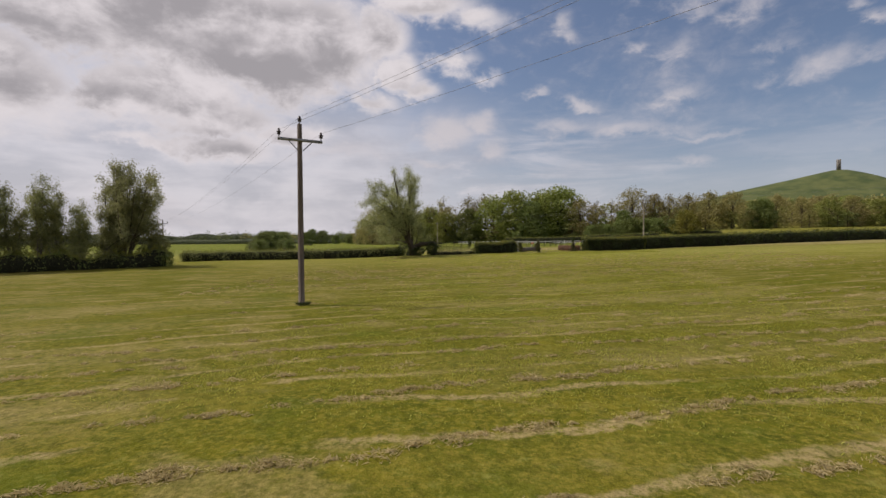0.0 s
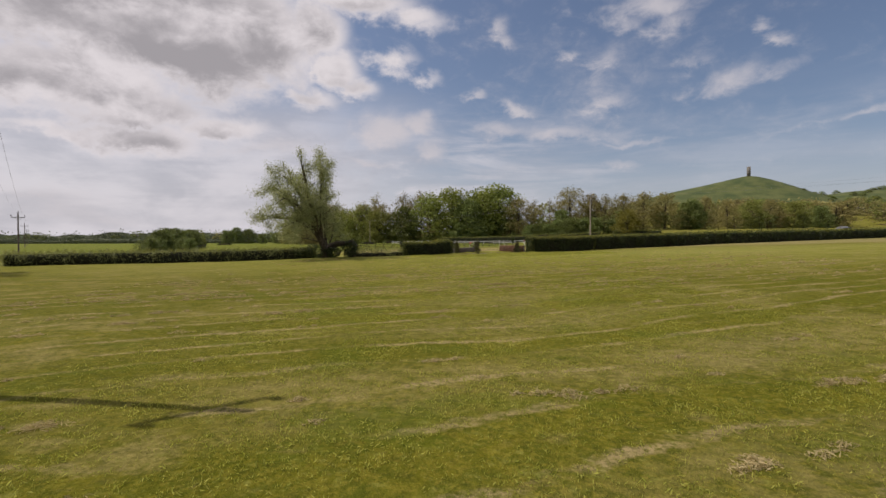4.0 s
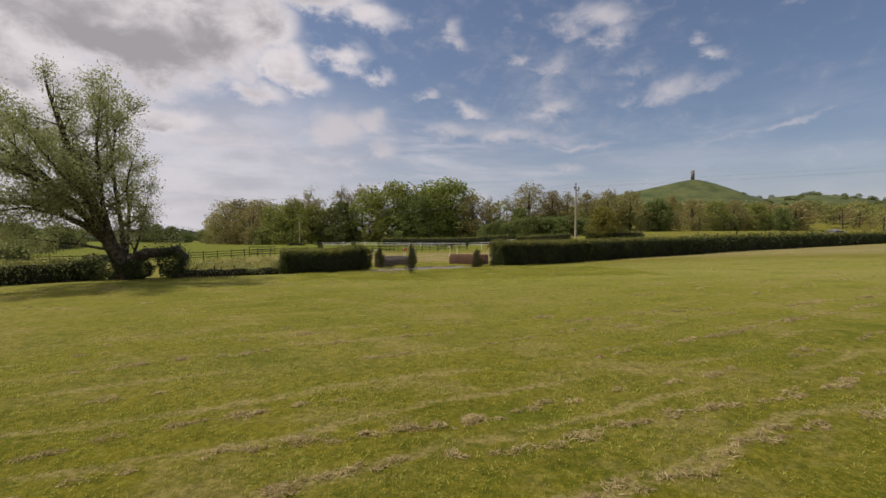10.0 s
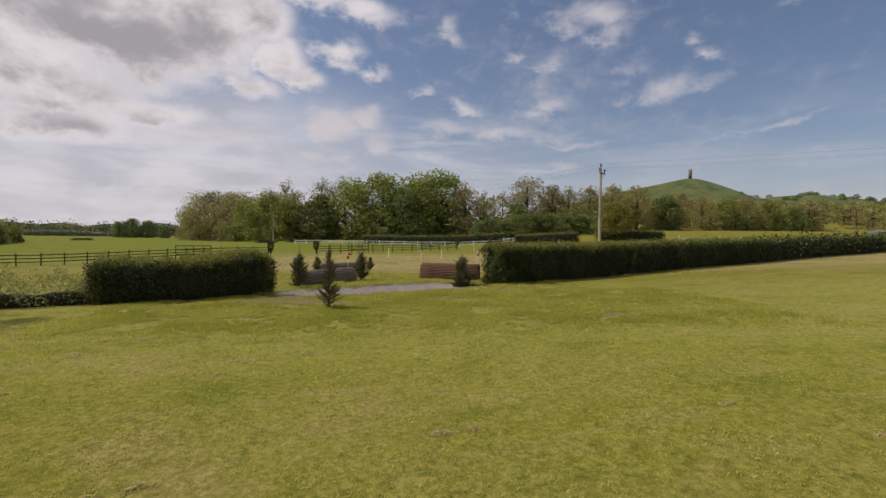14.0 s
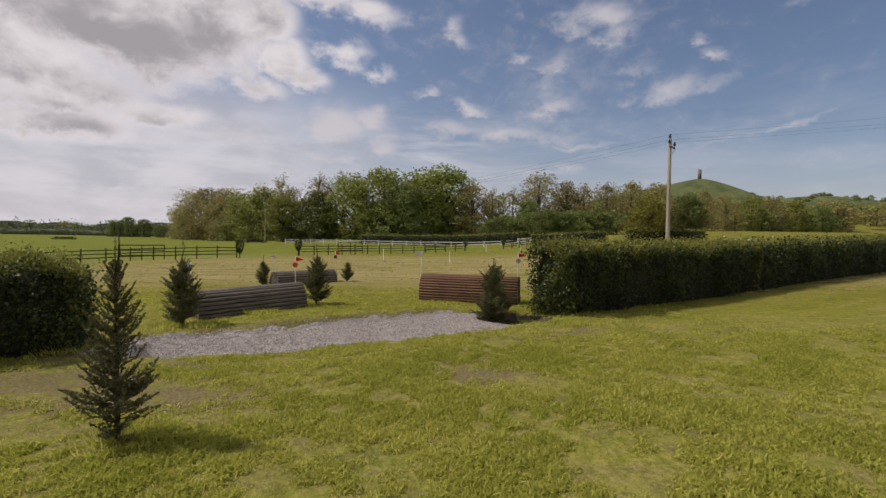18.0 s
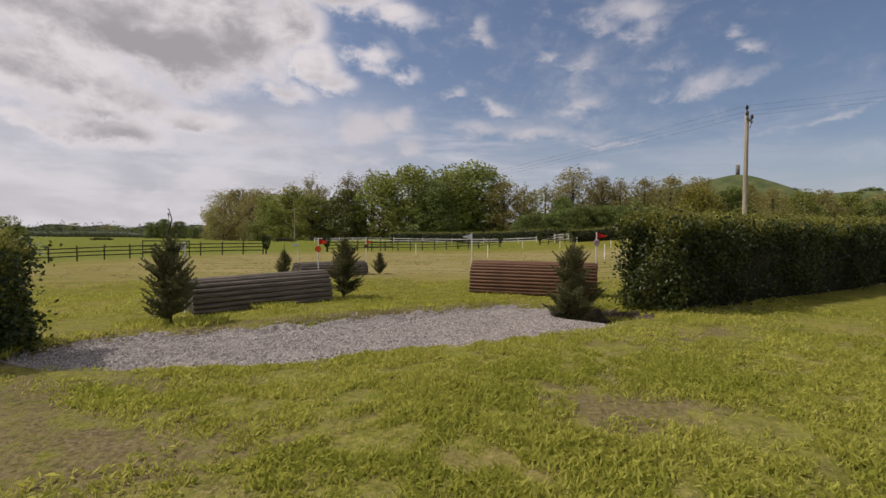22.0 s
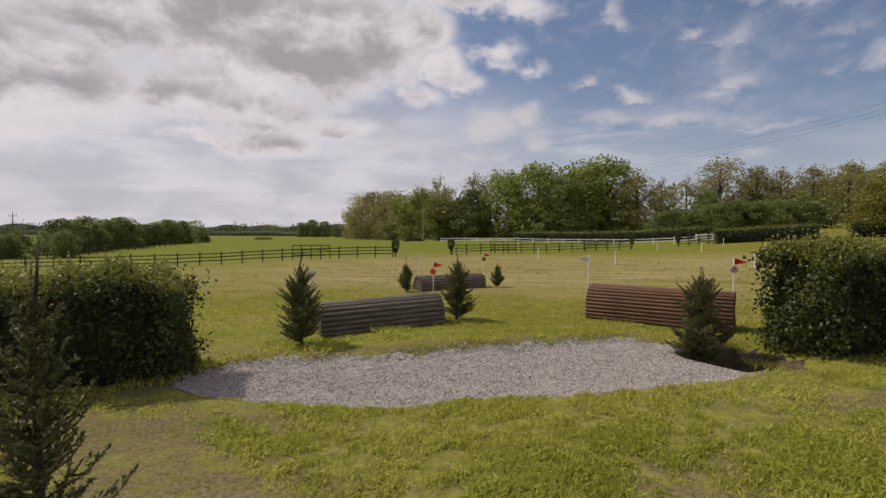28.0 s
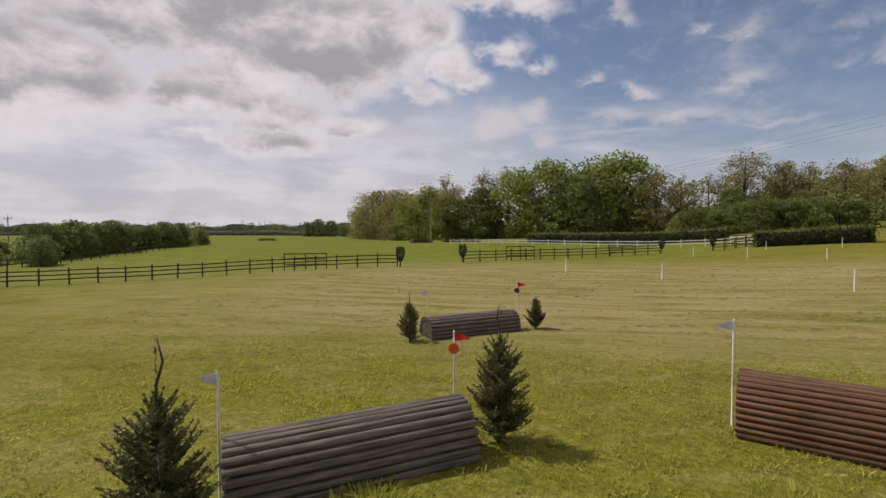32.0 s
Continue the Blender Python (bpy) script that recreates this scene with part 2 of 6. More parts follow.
def gz(x, y):
    """Height of the ground."""
    x, y = np.asarray(x, float), np.asarray(y, float)
    z = -0.72 + 0.70 * smooth(14, 66, y)
    z = z - 0.6 * np.tanh(np.maximum(-x, 0) / 40.0) * (1 - 0.9 * smooth(64, 92, y))
    z = z + 3.2 * np.tanh(0.026 * soft_rise(x - 6) / 3.2)
    beyond = (x - HEDGE_R0[0]) * -0.51 + (y - HEDGE_R0[1]) * 0.86
    z = z + 3.0 * np.tanh(np.maximum(beyond, 0) * 0.036 / 3.0) * smooth(10, 45, x)
    z = z + 1.7 * smooth(112, 215, y) * smooth(-75, 12, x) + 17.0 * smooth(205, 430, y) * smooth(30, 210, x)
    z = z - 0.85 * smooth(10, 38, -x) * smooth(70, 84, y) * (1 - smooth(110, 150, y))
    z = z + 0.05 * np.sin(x * 0.23 + 1.0) * np.sin(y * 0.19) + 0.02 * np.sin(x * 0.9) * np.sin(y * 0.8 + 1)
    z = z - 0.16 * smooth(-0.25, 0.35, in_gravel(x, y))
    z = z - 0.60 * in_ditch(x, y)
    z = z - 0.07 * np.exp(-((x + 0.4) / 1.4) ** 2 - ((y - 70.7) / 1.2) ** 2)
    return z


def gzf(x, y):
    return float(gz(x, y))

# ---- materials ----
def material(name, fill, rough=0.8, bump=0.0, bump_scale=40.0, metal=0.0, through=0.0, spec=0.3, coarse=0.0):
    """fill(nodes, place) gives the colour socket or a colour; through: share of light let through (leaves)."""
    m = bpy.data.materials.new(name)
    m.use_nodes = True
    n = Nodes(m.node_tree)
    place = n.add("ShaderNodeTexCoord").outputs["Object"]
    col = fill(n, place)
    b = n.add("ShaderNodeBsdfPrincipled", {"Roughness": rough, "Metallic": metal, "Specular IOR Level": spec})
    n.put(b.inputs["Base Color"], (*col, 1) if isinstance(col, tuple) else col)
    if bump:
        h = n.add("ShaderNodeBump", {"Strength": bump, "Distance": 0.02})
        rise = n.noise(place, bump_scale, 5.0, 0.65)
        if coarse:
            rise = n.math("ADD", rise, n.math("MULTIPLY", n.noise(place, coarse, 4.0, 0.6), 2.6))
        n.put(h.inputs["Height"], rise)
        n.put(b.inputs["Normal"], h.outputs[0])
    shader = b.outputs[0]
    if through:
        tr = n.add("ShaderNodeBsdfTranslucent")
        n.put(tr.inputs[0], (*col, 1) if isinstance(col, tuple) else col)
        mx = n.add("ShaderNodeMixShader", {0: through})
        n.put(mx.inputs[1], shader)
        n.put(mx.inputs[2], tr.outputs[0])
        shader = mx.outputs[0]
    out = n.add("ShaderNodeOutputMaterial")
    n.put(out.inputs[0], shader)
    return m


def two_tone(a, b, scale, lo=0.35, hi=0.65, detail=5.0):
    return lambda n, p: n.mix(n.ramp(n.noise(p, scale, detail, 0.6), lo, hi), a, b)


def leafy(dark, light, spread=1.0):
    """Leaf colour that differs from leaf to leaf and from bough to bough and from plant to plant."""
    def fill(n, p):
        isl = n.add("ShaderNodeNewGeometry").outputs["Random Per Island"]
        ob = n.add("ShaderNodeObjectInfo").outputs["Random"]
        f = n.math("ADD", n.math("MULTIPLY", isl, 0.6), n.math("MULTIPLY", n.ramp(n.noise(p, 0.5, 3.0), 0.3, 0.7), 0.4))
        c = n.mix(f, dark, light)
        h = n.add("ShaderNodeHueSaturation", {"Hue": 0.5, "Saturation": 1.0})
        n.put(h.inputs["Value"], n.math("ADD", 1.0 - 0.18 * spread, n.math("MULTIPLY", ob, 0.36 * spread)))
        n.put(h.inputs["Hue"], n.math("ADD", 0.5 - 0.012 * spread, n.math("MULTIPLY", ob, 0.024 * spread)))
        n.put(h.inputs["Color"], c)
        return h.outputs[0]
    return fill


def turf(n, p):
    """Mown meadow: green sward, straw-coloured swaths in rows, worn earth near the crossing."""
    big = n.noise(p, 0.055, 4.0, 0.55)
    mid = n.noise(p, 0.55, 5.0, 0.6)
    tuft = n.noise(n.mapped(p, scale=(1.0, 1.0, 1.0)), 3.2, 5.0, 0.65)
    fine = n.noise(p, 11.0, 6.0, 0.74)
    blade = n.noise(n.mapped(p, scale=(1.0, 0.6, 1.0), rot=(0, 0, 0.4)), 70.0, 3.0, 0.75)
    green = n.mix(n.ramp(mid, 0.32, 0.68), GRASS_A, GRASS_B)
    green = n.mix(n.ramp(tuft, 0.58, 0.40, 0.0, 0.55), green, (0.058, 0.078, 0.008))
    green = n.mix(n.ramp(fine, 0.44, 0.66), green, GRASS_C)
    # rows of clippings
    sep = n.add("ShaderNodeSeparateXYZ", {0: p})
    px, py = sep.outputs[0], sep.outputs[1]
    warp = n.math("MULTIPLY", n.math("SUBTRACT", n.noise(p, 0.06, 2.0), 0.5), 6.0)
    across = n.math("ADD", n.math("ADD", n.math("MULTIPLY", px, ROW[0]), n.math("MULTIPLY", py, ROW[1])), warp)
    wob = n.math("ADD", n.math("ADD", across, n.math("MULTIPLY", mid, 0.8)), n.math("MULTIPLY", tuft, 0.45))
    wave = n.math("ABSOLUTE", n.math("SUBTRACT", n.math("FRACT", n.math("DIVIDE", wob, 1.55)), 0.5))
    wave2 = n.math("ABSOLUTE", n.math("SUBTRACT", n.math("FRACT", n.math("DIVIDE", wob, 4.7)), 0.5))
    row = n.math("MULTIPLY", n.ramp(wave, 0.12, 0.03), n.ramp(fine, 0.34, 0.56))
    gaps = n.ramp(n.noise(n.mapped(p, scale=(0.16, 0.5, 1), rot=(0, 0, -0.40)), 1.3, 6.0, 0.70), 0.41, 0.58)
    row = n.math("MULTIPLY", n.math("MULTIPLY", row, gaps), n.ramp(py, 54.0, 26.0, 0.30, 0.95))
    wide = n.math("MULTIPLY", n.ramp(wave2, 0.42, 0.12), n.ramp(big, 0.38, 0.62))
    dry = n.math("MAXIMUM", n.math("MULTIPLY", row, 0.95), n.math("MULTIPLY", wide, n.math("MULTIPLY", n.ramp(tuft, 0.36, 0.62, 0.06, 0.40), n.ramp(py, 50.0, 16.0, 0.45, 1.0))))
    dry = n.math("MAXIMUM", dry, n.math("MULTIPLY", n.ramp(big, 0.54, 0.74), n.ramp(fine, 0.40, 0.62, 0.08, 0.45)))
    pale = n.math("ADD", n.ramp(py, 34.0, 56.0), n.math("MULTIPLY", n.math("SUBTRACT", big, 0.5), 1.2))
    pale = n.math("ADD", pale, n.math("MULTIPLY", n.math("MULTIPLY", n.ramp(px, 4.0, 18.0), n.ramp(py, 36.0, 50.0)), 0.30))
    pale = n.math("MULTIPLY", pale, n.ramp(py, 58.0, 72.0, 0.85, 0.35))
    green = n.mix(n.math("MULTIPLY", pale, 0.58, clamp=True), green, n.mix(n.ramp(fine, 0.38, 0.64), (0.195, 0.203, 0.026), (0.315, 0.298, 0.064)))
    deep = n.math("MULTIPLY", n.math("MULTIPLY", n.ramp(py, 5.0, 13.0), n.ramp(py, 45.0, 32.0)), n.ramp(n.math("ADD", big, n.math("MULTIPLY", mid, 0.4)), 0.52, 0.82, 0.75, 0.25))
    green = n.mix(deep, green, n.mix(n.ramp(fine, 0.40, 0.66), (0.080, 0.086, 0.004), (0.152, 0.139, 0.010)))
    fresh = n.math("MULTIPLY", n.ramp(py, 53.0, 61.0), n.ramp(py, 76.0, 69.0))
    green = n.mix(n.math("MULTIPLY", fresh, n.ramp(tuft, 0.36, 0.60, 0.25, 0.45)), green, n.mix(n.ramp(fine, 0.38, 0.64), (0.215, 0.238, 0.036), (0.37, 0.358, 0.100)))
    lush = n.math("MULTIPLY", n.ramp(py, 118.0, 128.0), n.ramp(px, 30.0, 5.0))
    beyond = n.math("SUBTRACT", n.math("SUBTRACT", py, n.math("MULTIPLY", px, 0.76)), 117.4)
    lush = n.math("MAXIMUM", lush, n.math("MULTIPLY", n.ramp(beyond, -1.0, 2.5), n.ramp(px, -6.0, -14.0)))
    dry = n.math("MULTIPLY", dry, n.math("SUBTRACT", 1.0, n.math("MULTIPLY", lush, 0.8)))
    col = n.mix(dry, green, STRAW)
    col = n.mix(n.math("MULTIPLY", lush, 0.6), col, (0.125, 0.175, 0.020))
    # drier pasture between the jumps and the rail fence
    zone = n.math("MULTIPLY", n.math("MULTIPLY", n.ramp(py, 74.0, 86.0), n.ramp(py, 121.0, 104.0)), n.ramp(px, -30.0, -2.0, 0.20, 1.0))
    stripe = n.noise(n.mapped(p, scale=(0.14, 0.9, 1), rot=(0, 0, -0.40)), 1.0, 5.0, 0.65)
    streak = n.noise(n.mapped(p, scale=(0.10, 1.6, 1), rot=(0, 0, -0.36), loc=(3.0, 8.0, 0)), 1.0, 6.0, 0.7)
    col = n.mix(n.math("MULTIPLY", zone, n.ramp(n.math("ADD", stripe, n.math("MULTIPLY", fine, 0.35)), 0.50, 0.76, 0.15, 0.95)), col, (0.335, 0.272, 0.125))
    col = n.mix(n.math("MULTIPLY", zone, n.ramp(streak, 0.50, 0.38, 0.0, 0.45)), col, (0.110, 0.112, 0.026))
    col = n.mix(n.math("MULTIPLY", zone, n.ramp(streak, 0.56, 0.66, 0.0, 0.65)), col, (0.36, 0.29, 0.15))
    # thatch showing through the tired grass before the crossing
    tired = n.math("MULTIPLY", n.math("MULTIPLY", n.ramp(py, 58.5, 64.0), n.ramp(py, 72.0, 69.5)), n.math("MULTIPLY", n.ramp(px, -7.0, -2.0), n.ramp(px, 22.0, 10.0)))
    thatch = n.mix(n.ramp(n.noise(p, 24.0, 5.0, 0.75), 0.34, 0.66), (0.085, 0.074, 0.026), (0.31, 0.255, 0.115))
    col = n.mix(n.math("MULTIPLY", tired, n.ramp(n.noise(p, 2.1, 8.0, 0.74), 0.42, 0.64, 0.06, 0.72)), col, thatch)
    # shade in the gaps between blades painted dark, and pale tips
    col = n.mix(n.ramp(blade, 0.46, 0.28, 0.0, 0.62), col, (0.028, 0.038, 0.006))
    col = n.mix(n.ramp(blade, 0.55, 0.72, 0.0, 0.55), col, (0.30, 0.29, 0.075))
    # dry and lush blotches a few steps across
    blot = n.noise(n.mapped(p, scale=(0.8, 1.25, 1), rot=(0, 0, -0.40), loc=(2.0, 9.0, 0.0)), 0.42, 7.0, 0.66)
    col = n.mix(n.ramp(blot, 0.52, 0.64, 0.0, 0.48), col, n.mix(n.ramp(fine, 0.35, 0.65), (0.20, 0.165, 0.045), (0.36, 0.29, 0.12)))
    col = n.mix(n.ramp(blot, 0.46, 0.34, 0.0, 0.45), col, (0.085, 0.112, 0.008))
    # clumps of the sward, with shade painted into the hollows between them
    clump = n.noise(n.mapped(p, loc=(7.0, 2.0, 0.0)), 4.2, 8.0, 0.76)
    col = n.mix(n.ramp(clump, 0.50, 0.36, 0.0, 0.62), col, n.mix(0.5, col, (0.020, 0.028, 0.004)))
    col = n.mix(n.ramp(clump, 0.54, 0.68, 0.0, 0.50), col, (0.27, 0.265, 0.060))
    # worn earth patches
    worn = 0.0
    for x, y, a, b, turn in ((1.7, 65.1, 2.2, 1.0, 0.2), (6.2, 66.1, 1.2, 0.7, 0.3), (6.0, 66.7, 1.0, 0.3, 0.3), (0.9, 66.6, 1.6, 0.6, 0.3), (-0.5, 65.8, 2.8, 1.1, 0.3), (10.7, 62.0, 1.4, 0.5, 0.3), (8.2, 69.2, 1.8, 0.4, 0.4),
                             (7.9, 71.9, 1.2, 0.6, -0.76), (-1.1, 69.3, 0.9, 0.8, 0.0), (-0.9, 67.5, 1.6, 0.6, 0.6), (2.9, 71.35, 5.0, 0.36, 0.53), (4.1, 68.4, 4.6, 0.20, 0.50), (-4.6, 57.7, 1.3, 0.35, 0.7)):
        d = n.add("ShaderNodeVectorMath")
        d.operation = "LENGTH"
        n.put(d.inputs[0], n.mapped(n.mapped(n.mapped(p, loc=(-x, -y, 0)), rot=(0, 0, -turn)), scale=(1 / a, 1 / b, 0)))
        g = n.ramp(d.outputs["Value"], 1.5, 0.2)
        worn = g if worn == 0.0 else n.math("MAXIMUM", worn, g)
    worn = n.ramp(n.math("ADD", worn, n.math("MULTIPLY", n.math("SUBTRACT", n.noise(p, 2.4, 6.0, 0.7), 0.5), 3.4)), 0.45, 0.95)
    soil = n.mix(n.ramp(n.noise(p, 20.0, 6.0, 0.75), 0.33, 0.66), (0.060, 0.044, 0.026), (0.26, 0.198, 0.120))
    col = n.mix(n.math("MULTIPLY", worn, n.ramp(fine, 0.35, 0.60, 0.35, 0.85)), col, soil)
    return col


GRASS_A, GRASS_B, GRASS_C, STRAW = (0.100, 0.106, 0.006), (0.165, 0.150, 0.012), (0.235, 0.198, 0.027), (0.37, 0.285, 0.135)
ROW = (-0.39, 0.921)
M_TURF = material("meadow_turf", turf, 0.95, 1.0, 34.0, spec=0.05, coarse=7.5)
M_GRASS = material("grass_blades", leafy((0.29, 0.325, 0.034), (0.61, 0.575, 0.138), 0.0), 0.7, through=0.5, spec=0.15)
M_STRAW = material("dry_clippings", leafy((0.36, 0.29, 0.13), (0.66, 0.54, 0.29), 0.0), 0.9, through=0.4, spec=0.1)
M_GRAVEL = material("grey_gravel", two_tone((0.22, 0.195, 0.172), (0.42, 0.385, 0.35), 30.0), 0.95, 1.0, 45.0, spec=0.15)
M_STONE = material("loose_stones", lambda n, p: n.mix(n.add("ShaderNodeNewGeometry").outputs["Random Per Island"], (0.19, 0.163, 0.142), (0.65, 0.585, 0.525)), 0.9, spec=0.2)
# earth toned down so the ditch's shade is in the colour
M_EARTH = material("shade_dark_ditch_earth", two_tone((0.045, 0.035, 0.022), (0.12, 0.09, 0.055), 6.0), 0.95, 0.8, 20.0)
M_POLE = material("weathered_pole_timber", lambda n, p: n.mix(n.ramp(n.noise(n.mapped(p, scale=(9, 9, 0.35)), 3.0, 6.0, 0.65), 0.3, 0.7), (0.060, 0.046, 0.034), (0.20, 0.162, 0.125)), 0.85, 0.6, 30.0)
M_POLE2 = material("pale_pole_timber", lambda n, p: n.mix(n.ramp(n.noise(n.mapped(p, scale=(9, 9, 0.35)), 3.0, 6.0, 0.65), 0.3, 0.7), (0.20, 0.175, 0.125), (0.42, 0.37, 0.28)), 0.85, 0.6, 30.0)
M_STEEL = material("galvanised_steel", two_tone((0.16, 0.16, 0.16), (0.30, 0.30, 0.30), 12.0), 0.5, metal=0.7)
M_CERAMIC = material("brown_glazed_insulator", two_tone((0.02, 0.013, 0.012), (0.05, 0.035, 0.03), 14.0), 0.25)
M_WIRE = material("dull_aluminium_wire", two_tone((0.14, 0.14, 0.145), (0.24, 0.24, 0.25), 3.0), 0.5, metal=0.5)
M_BARK = material("grey_willow_bark", two_tone((0.035, 0.028, 0.020), (0.125, 0.102, 0.076), 5.0), 0.95, 0.9, 18.0)
M_BARK_DARK = material("dark_bark", two_tone((0.030, 0.024, 0.018), (0.085, 0.068, 0.05), 5.0), 0.95, 0.9, 18.0)
M_WILLOW = material("young_willow_leaves", leafy((0.20, 0.22, 0.085), (0.44, 0.45, 0.20)), 0.6, through=0.45)
M_SHRUB = material("spring_shrub_leaves", leafy((0.16, 0.18, 0.065), (0.38, 0.39, 0.160)), 0.65, through=0.4)
# leaf colour darkened to carry the shade of the hedge's face
M_HEDGE = material("shade_toned_hedge_leaves", leafy((0.014, 0.026, 0.007), (0.080, 0.105, 0.024), 0.4), 0.5, through=0.12, spec=0.3)
# new shoots; the same bright tone paints sunlight on top and end leaves
M_HEDGE_LIT = material("sunlit_hedge_shoots", leafy((0.13, 0.155, 0.028), (0.34, 0.32, 0.070), 0.3), 0.5, through=0.35)
# near-black, the shade deep inside the hedge put into the colour
M_HEDGE_IN = material("shaded_hedge_inside", two_tone((0.010, 0.013, 0.006), (0.035, 0.035, 0.018), 9.0), 0.95, 0.8, 25.0)
M_FIR = material("fir_needles", leafy((0.058, 0.072, 0.026), (0.27, 0.25, 0.098), 0.5), 0.55, through=0.25)
M_FIR_TIP = material("fresh_fir_tips", leafy((0.11, 0.14, 0.05), (0.22, 0.24, 0.09), 0.4), 0.55, through=0.2)
M_OAK = material("green_wood_leaves", leafy((0.12, 0.155, 0.030), (0.37, 0.395, 0.092)), 0.65, through=0.35)
M_OAK_DARK = material("dark_wood_leaves", leafy((0.090, 0.125, 0.034), (0.25, 0.28, 0.078)), 0.65, through=0.3)
# aerial haze is painted into this paler, greyer leaf colour
M_FAR = material("haze_tinted_far_leaves", leafy((0.10, 0.125, 0.075), (0.21, 0.235, 0.135), 0.5), 0.8, through=0.2)
M_BUD = material("budding_brown_leaves", leafy((0.20, 0.18, 0.060), (0.40, 0.35, 0.125)), 0.7, through=0.35)
M_YELLOW = material("yellow_spring_leaves", leafy((0.13, 0.13, 0.02), (0.29, 0.26, 0.045)), 0.65, through=0.3)
M_TWIG = material("bare_grey_twigs", two_tone((0.10, 0.085, 0.065), (0.22, 0.19, 0.15), 2.0), 0.9)
M_RAIL_GREY = material("grey_weathered_half_rounds", lambda n, p: n.mix(n.ramp(n.noise(n.mapped(p, scale=(0.6, 12, 12)), 3.0, 6.0, 0.65), 0.28, 0.72), (0.055, 0.046, 0.037), (0.225, 0.188, 0.150)), 0.8, 0.5, 24.0)
M_RAIL_BROWN = material("brown_stained_half_rounds", lambda n, p: n.mix(n.ramp(n.noise(n.mapped(p, scale=(0.6, 12, 12)), 3.0, 6.0, 0.65), 0.28, 0.72), (0.070, 0.036, 0.020), (0.215, 0.112, 0.060)), 0.75, 0.5, 24.0)
M_BOARD = material("dark_end_board", two_tone((0.05, 0.042, 0.035), (0.12, 0.10, 0.08), 8.0), 0.85)
M_FENCE = material("creosoted_fence_timber", two_tone((0.030, 0.026, 0.018), (0.095, 0.085, 0.055), 7.0), 0.85, 0.4, 30.0)
M_WHITE = material("white_painted_timber", two_tone((0.62, 0.61, 0.57), (0.80, 0.80, 0.77), 10.0), 0.6)
M_FLAG_RED = material("red_flag_cloth", two_tone((0.60, 0.022, 0.012), (0.78, 0.045, 0.025), 9.0), 0.7, through=0.25)
M_FLAG_WHITE = material("white_flag_cloth", two_tone((0.60, 0.60, 0.64), (0.76, 0.76, 0.80), 9.0), 0.7, through=0.25)
M_DISC = material("orange_red_number_disc", two_tone((0.62, 0.075, 0.02), (0.72, 0.11, 0.035), 9.0), 0.5)
M_DISC_PALE = material("pale_number_disc", two_tone((0.62, 0.36, 0.36), (0.74, 0.50, 0.50), 9.0), 0.5)
M_DISC_DARK = material("dark_number_disc", two_tone((0.06, 0.03, 0.025), (0.12, 0.05, 0.04), 9.0), 0.5)
M_INK = material("black_numeral", two_tone((0.015, 0.012, 0.012), (0.03, 0.025, 0.025), 9.0), 0.6)
M_HILL = material("hill_pasture", two_tone((0.050, 0.075, 0.022), (0.118, 0.132, 0.042), 0.045, 0.30, 0.70, 8.0), 0.95)
M_TOWER = material("old_tower_stone", two_tone((0.16, 0.15, 0.13), (0.26, 0.24, 0.21), 0.3), 0.9)
M_HOUSE = material("pale_rendered_wall", two_tone((0.52, 0.50, 0.45), (0.68, 0.66, 0.60), 1.0), 0.8)
M_ROOF = material("grey_slate_roof", two_tone((0.14, 0.14, 0.15), (0.26, 0.26, 0.27), 2.0), 0.7)
M_GLASS_DARK = material("dark_window_glass", two_tone((0.02, 0.025, 0.03), (0.04, 0.045, 0.05), 2.0), 0.1)


# ---- mesh helpers ----
def mesh_np(name, V, F):
    me = bpy.data.meshes.new(name)
    V, F = np.asarray(V, np.float32), np.asarray(F, np.int32)
    k = F.shape[1]
    me.vertices.add(len(V))
    me.vertices.foreach_set("co", V.ravel())
    me.loops.add(F.size)
    me.loops.foreach_set("vertex_index", F.ravel())
    me.polygons.add(len(F))
    me.polygons.foreach_set("loop_start", np.arange(0, F.size, k, dtype=np.int32))
    me.update(calc_edges=True)
    return me


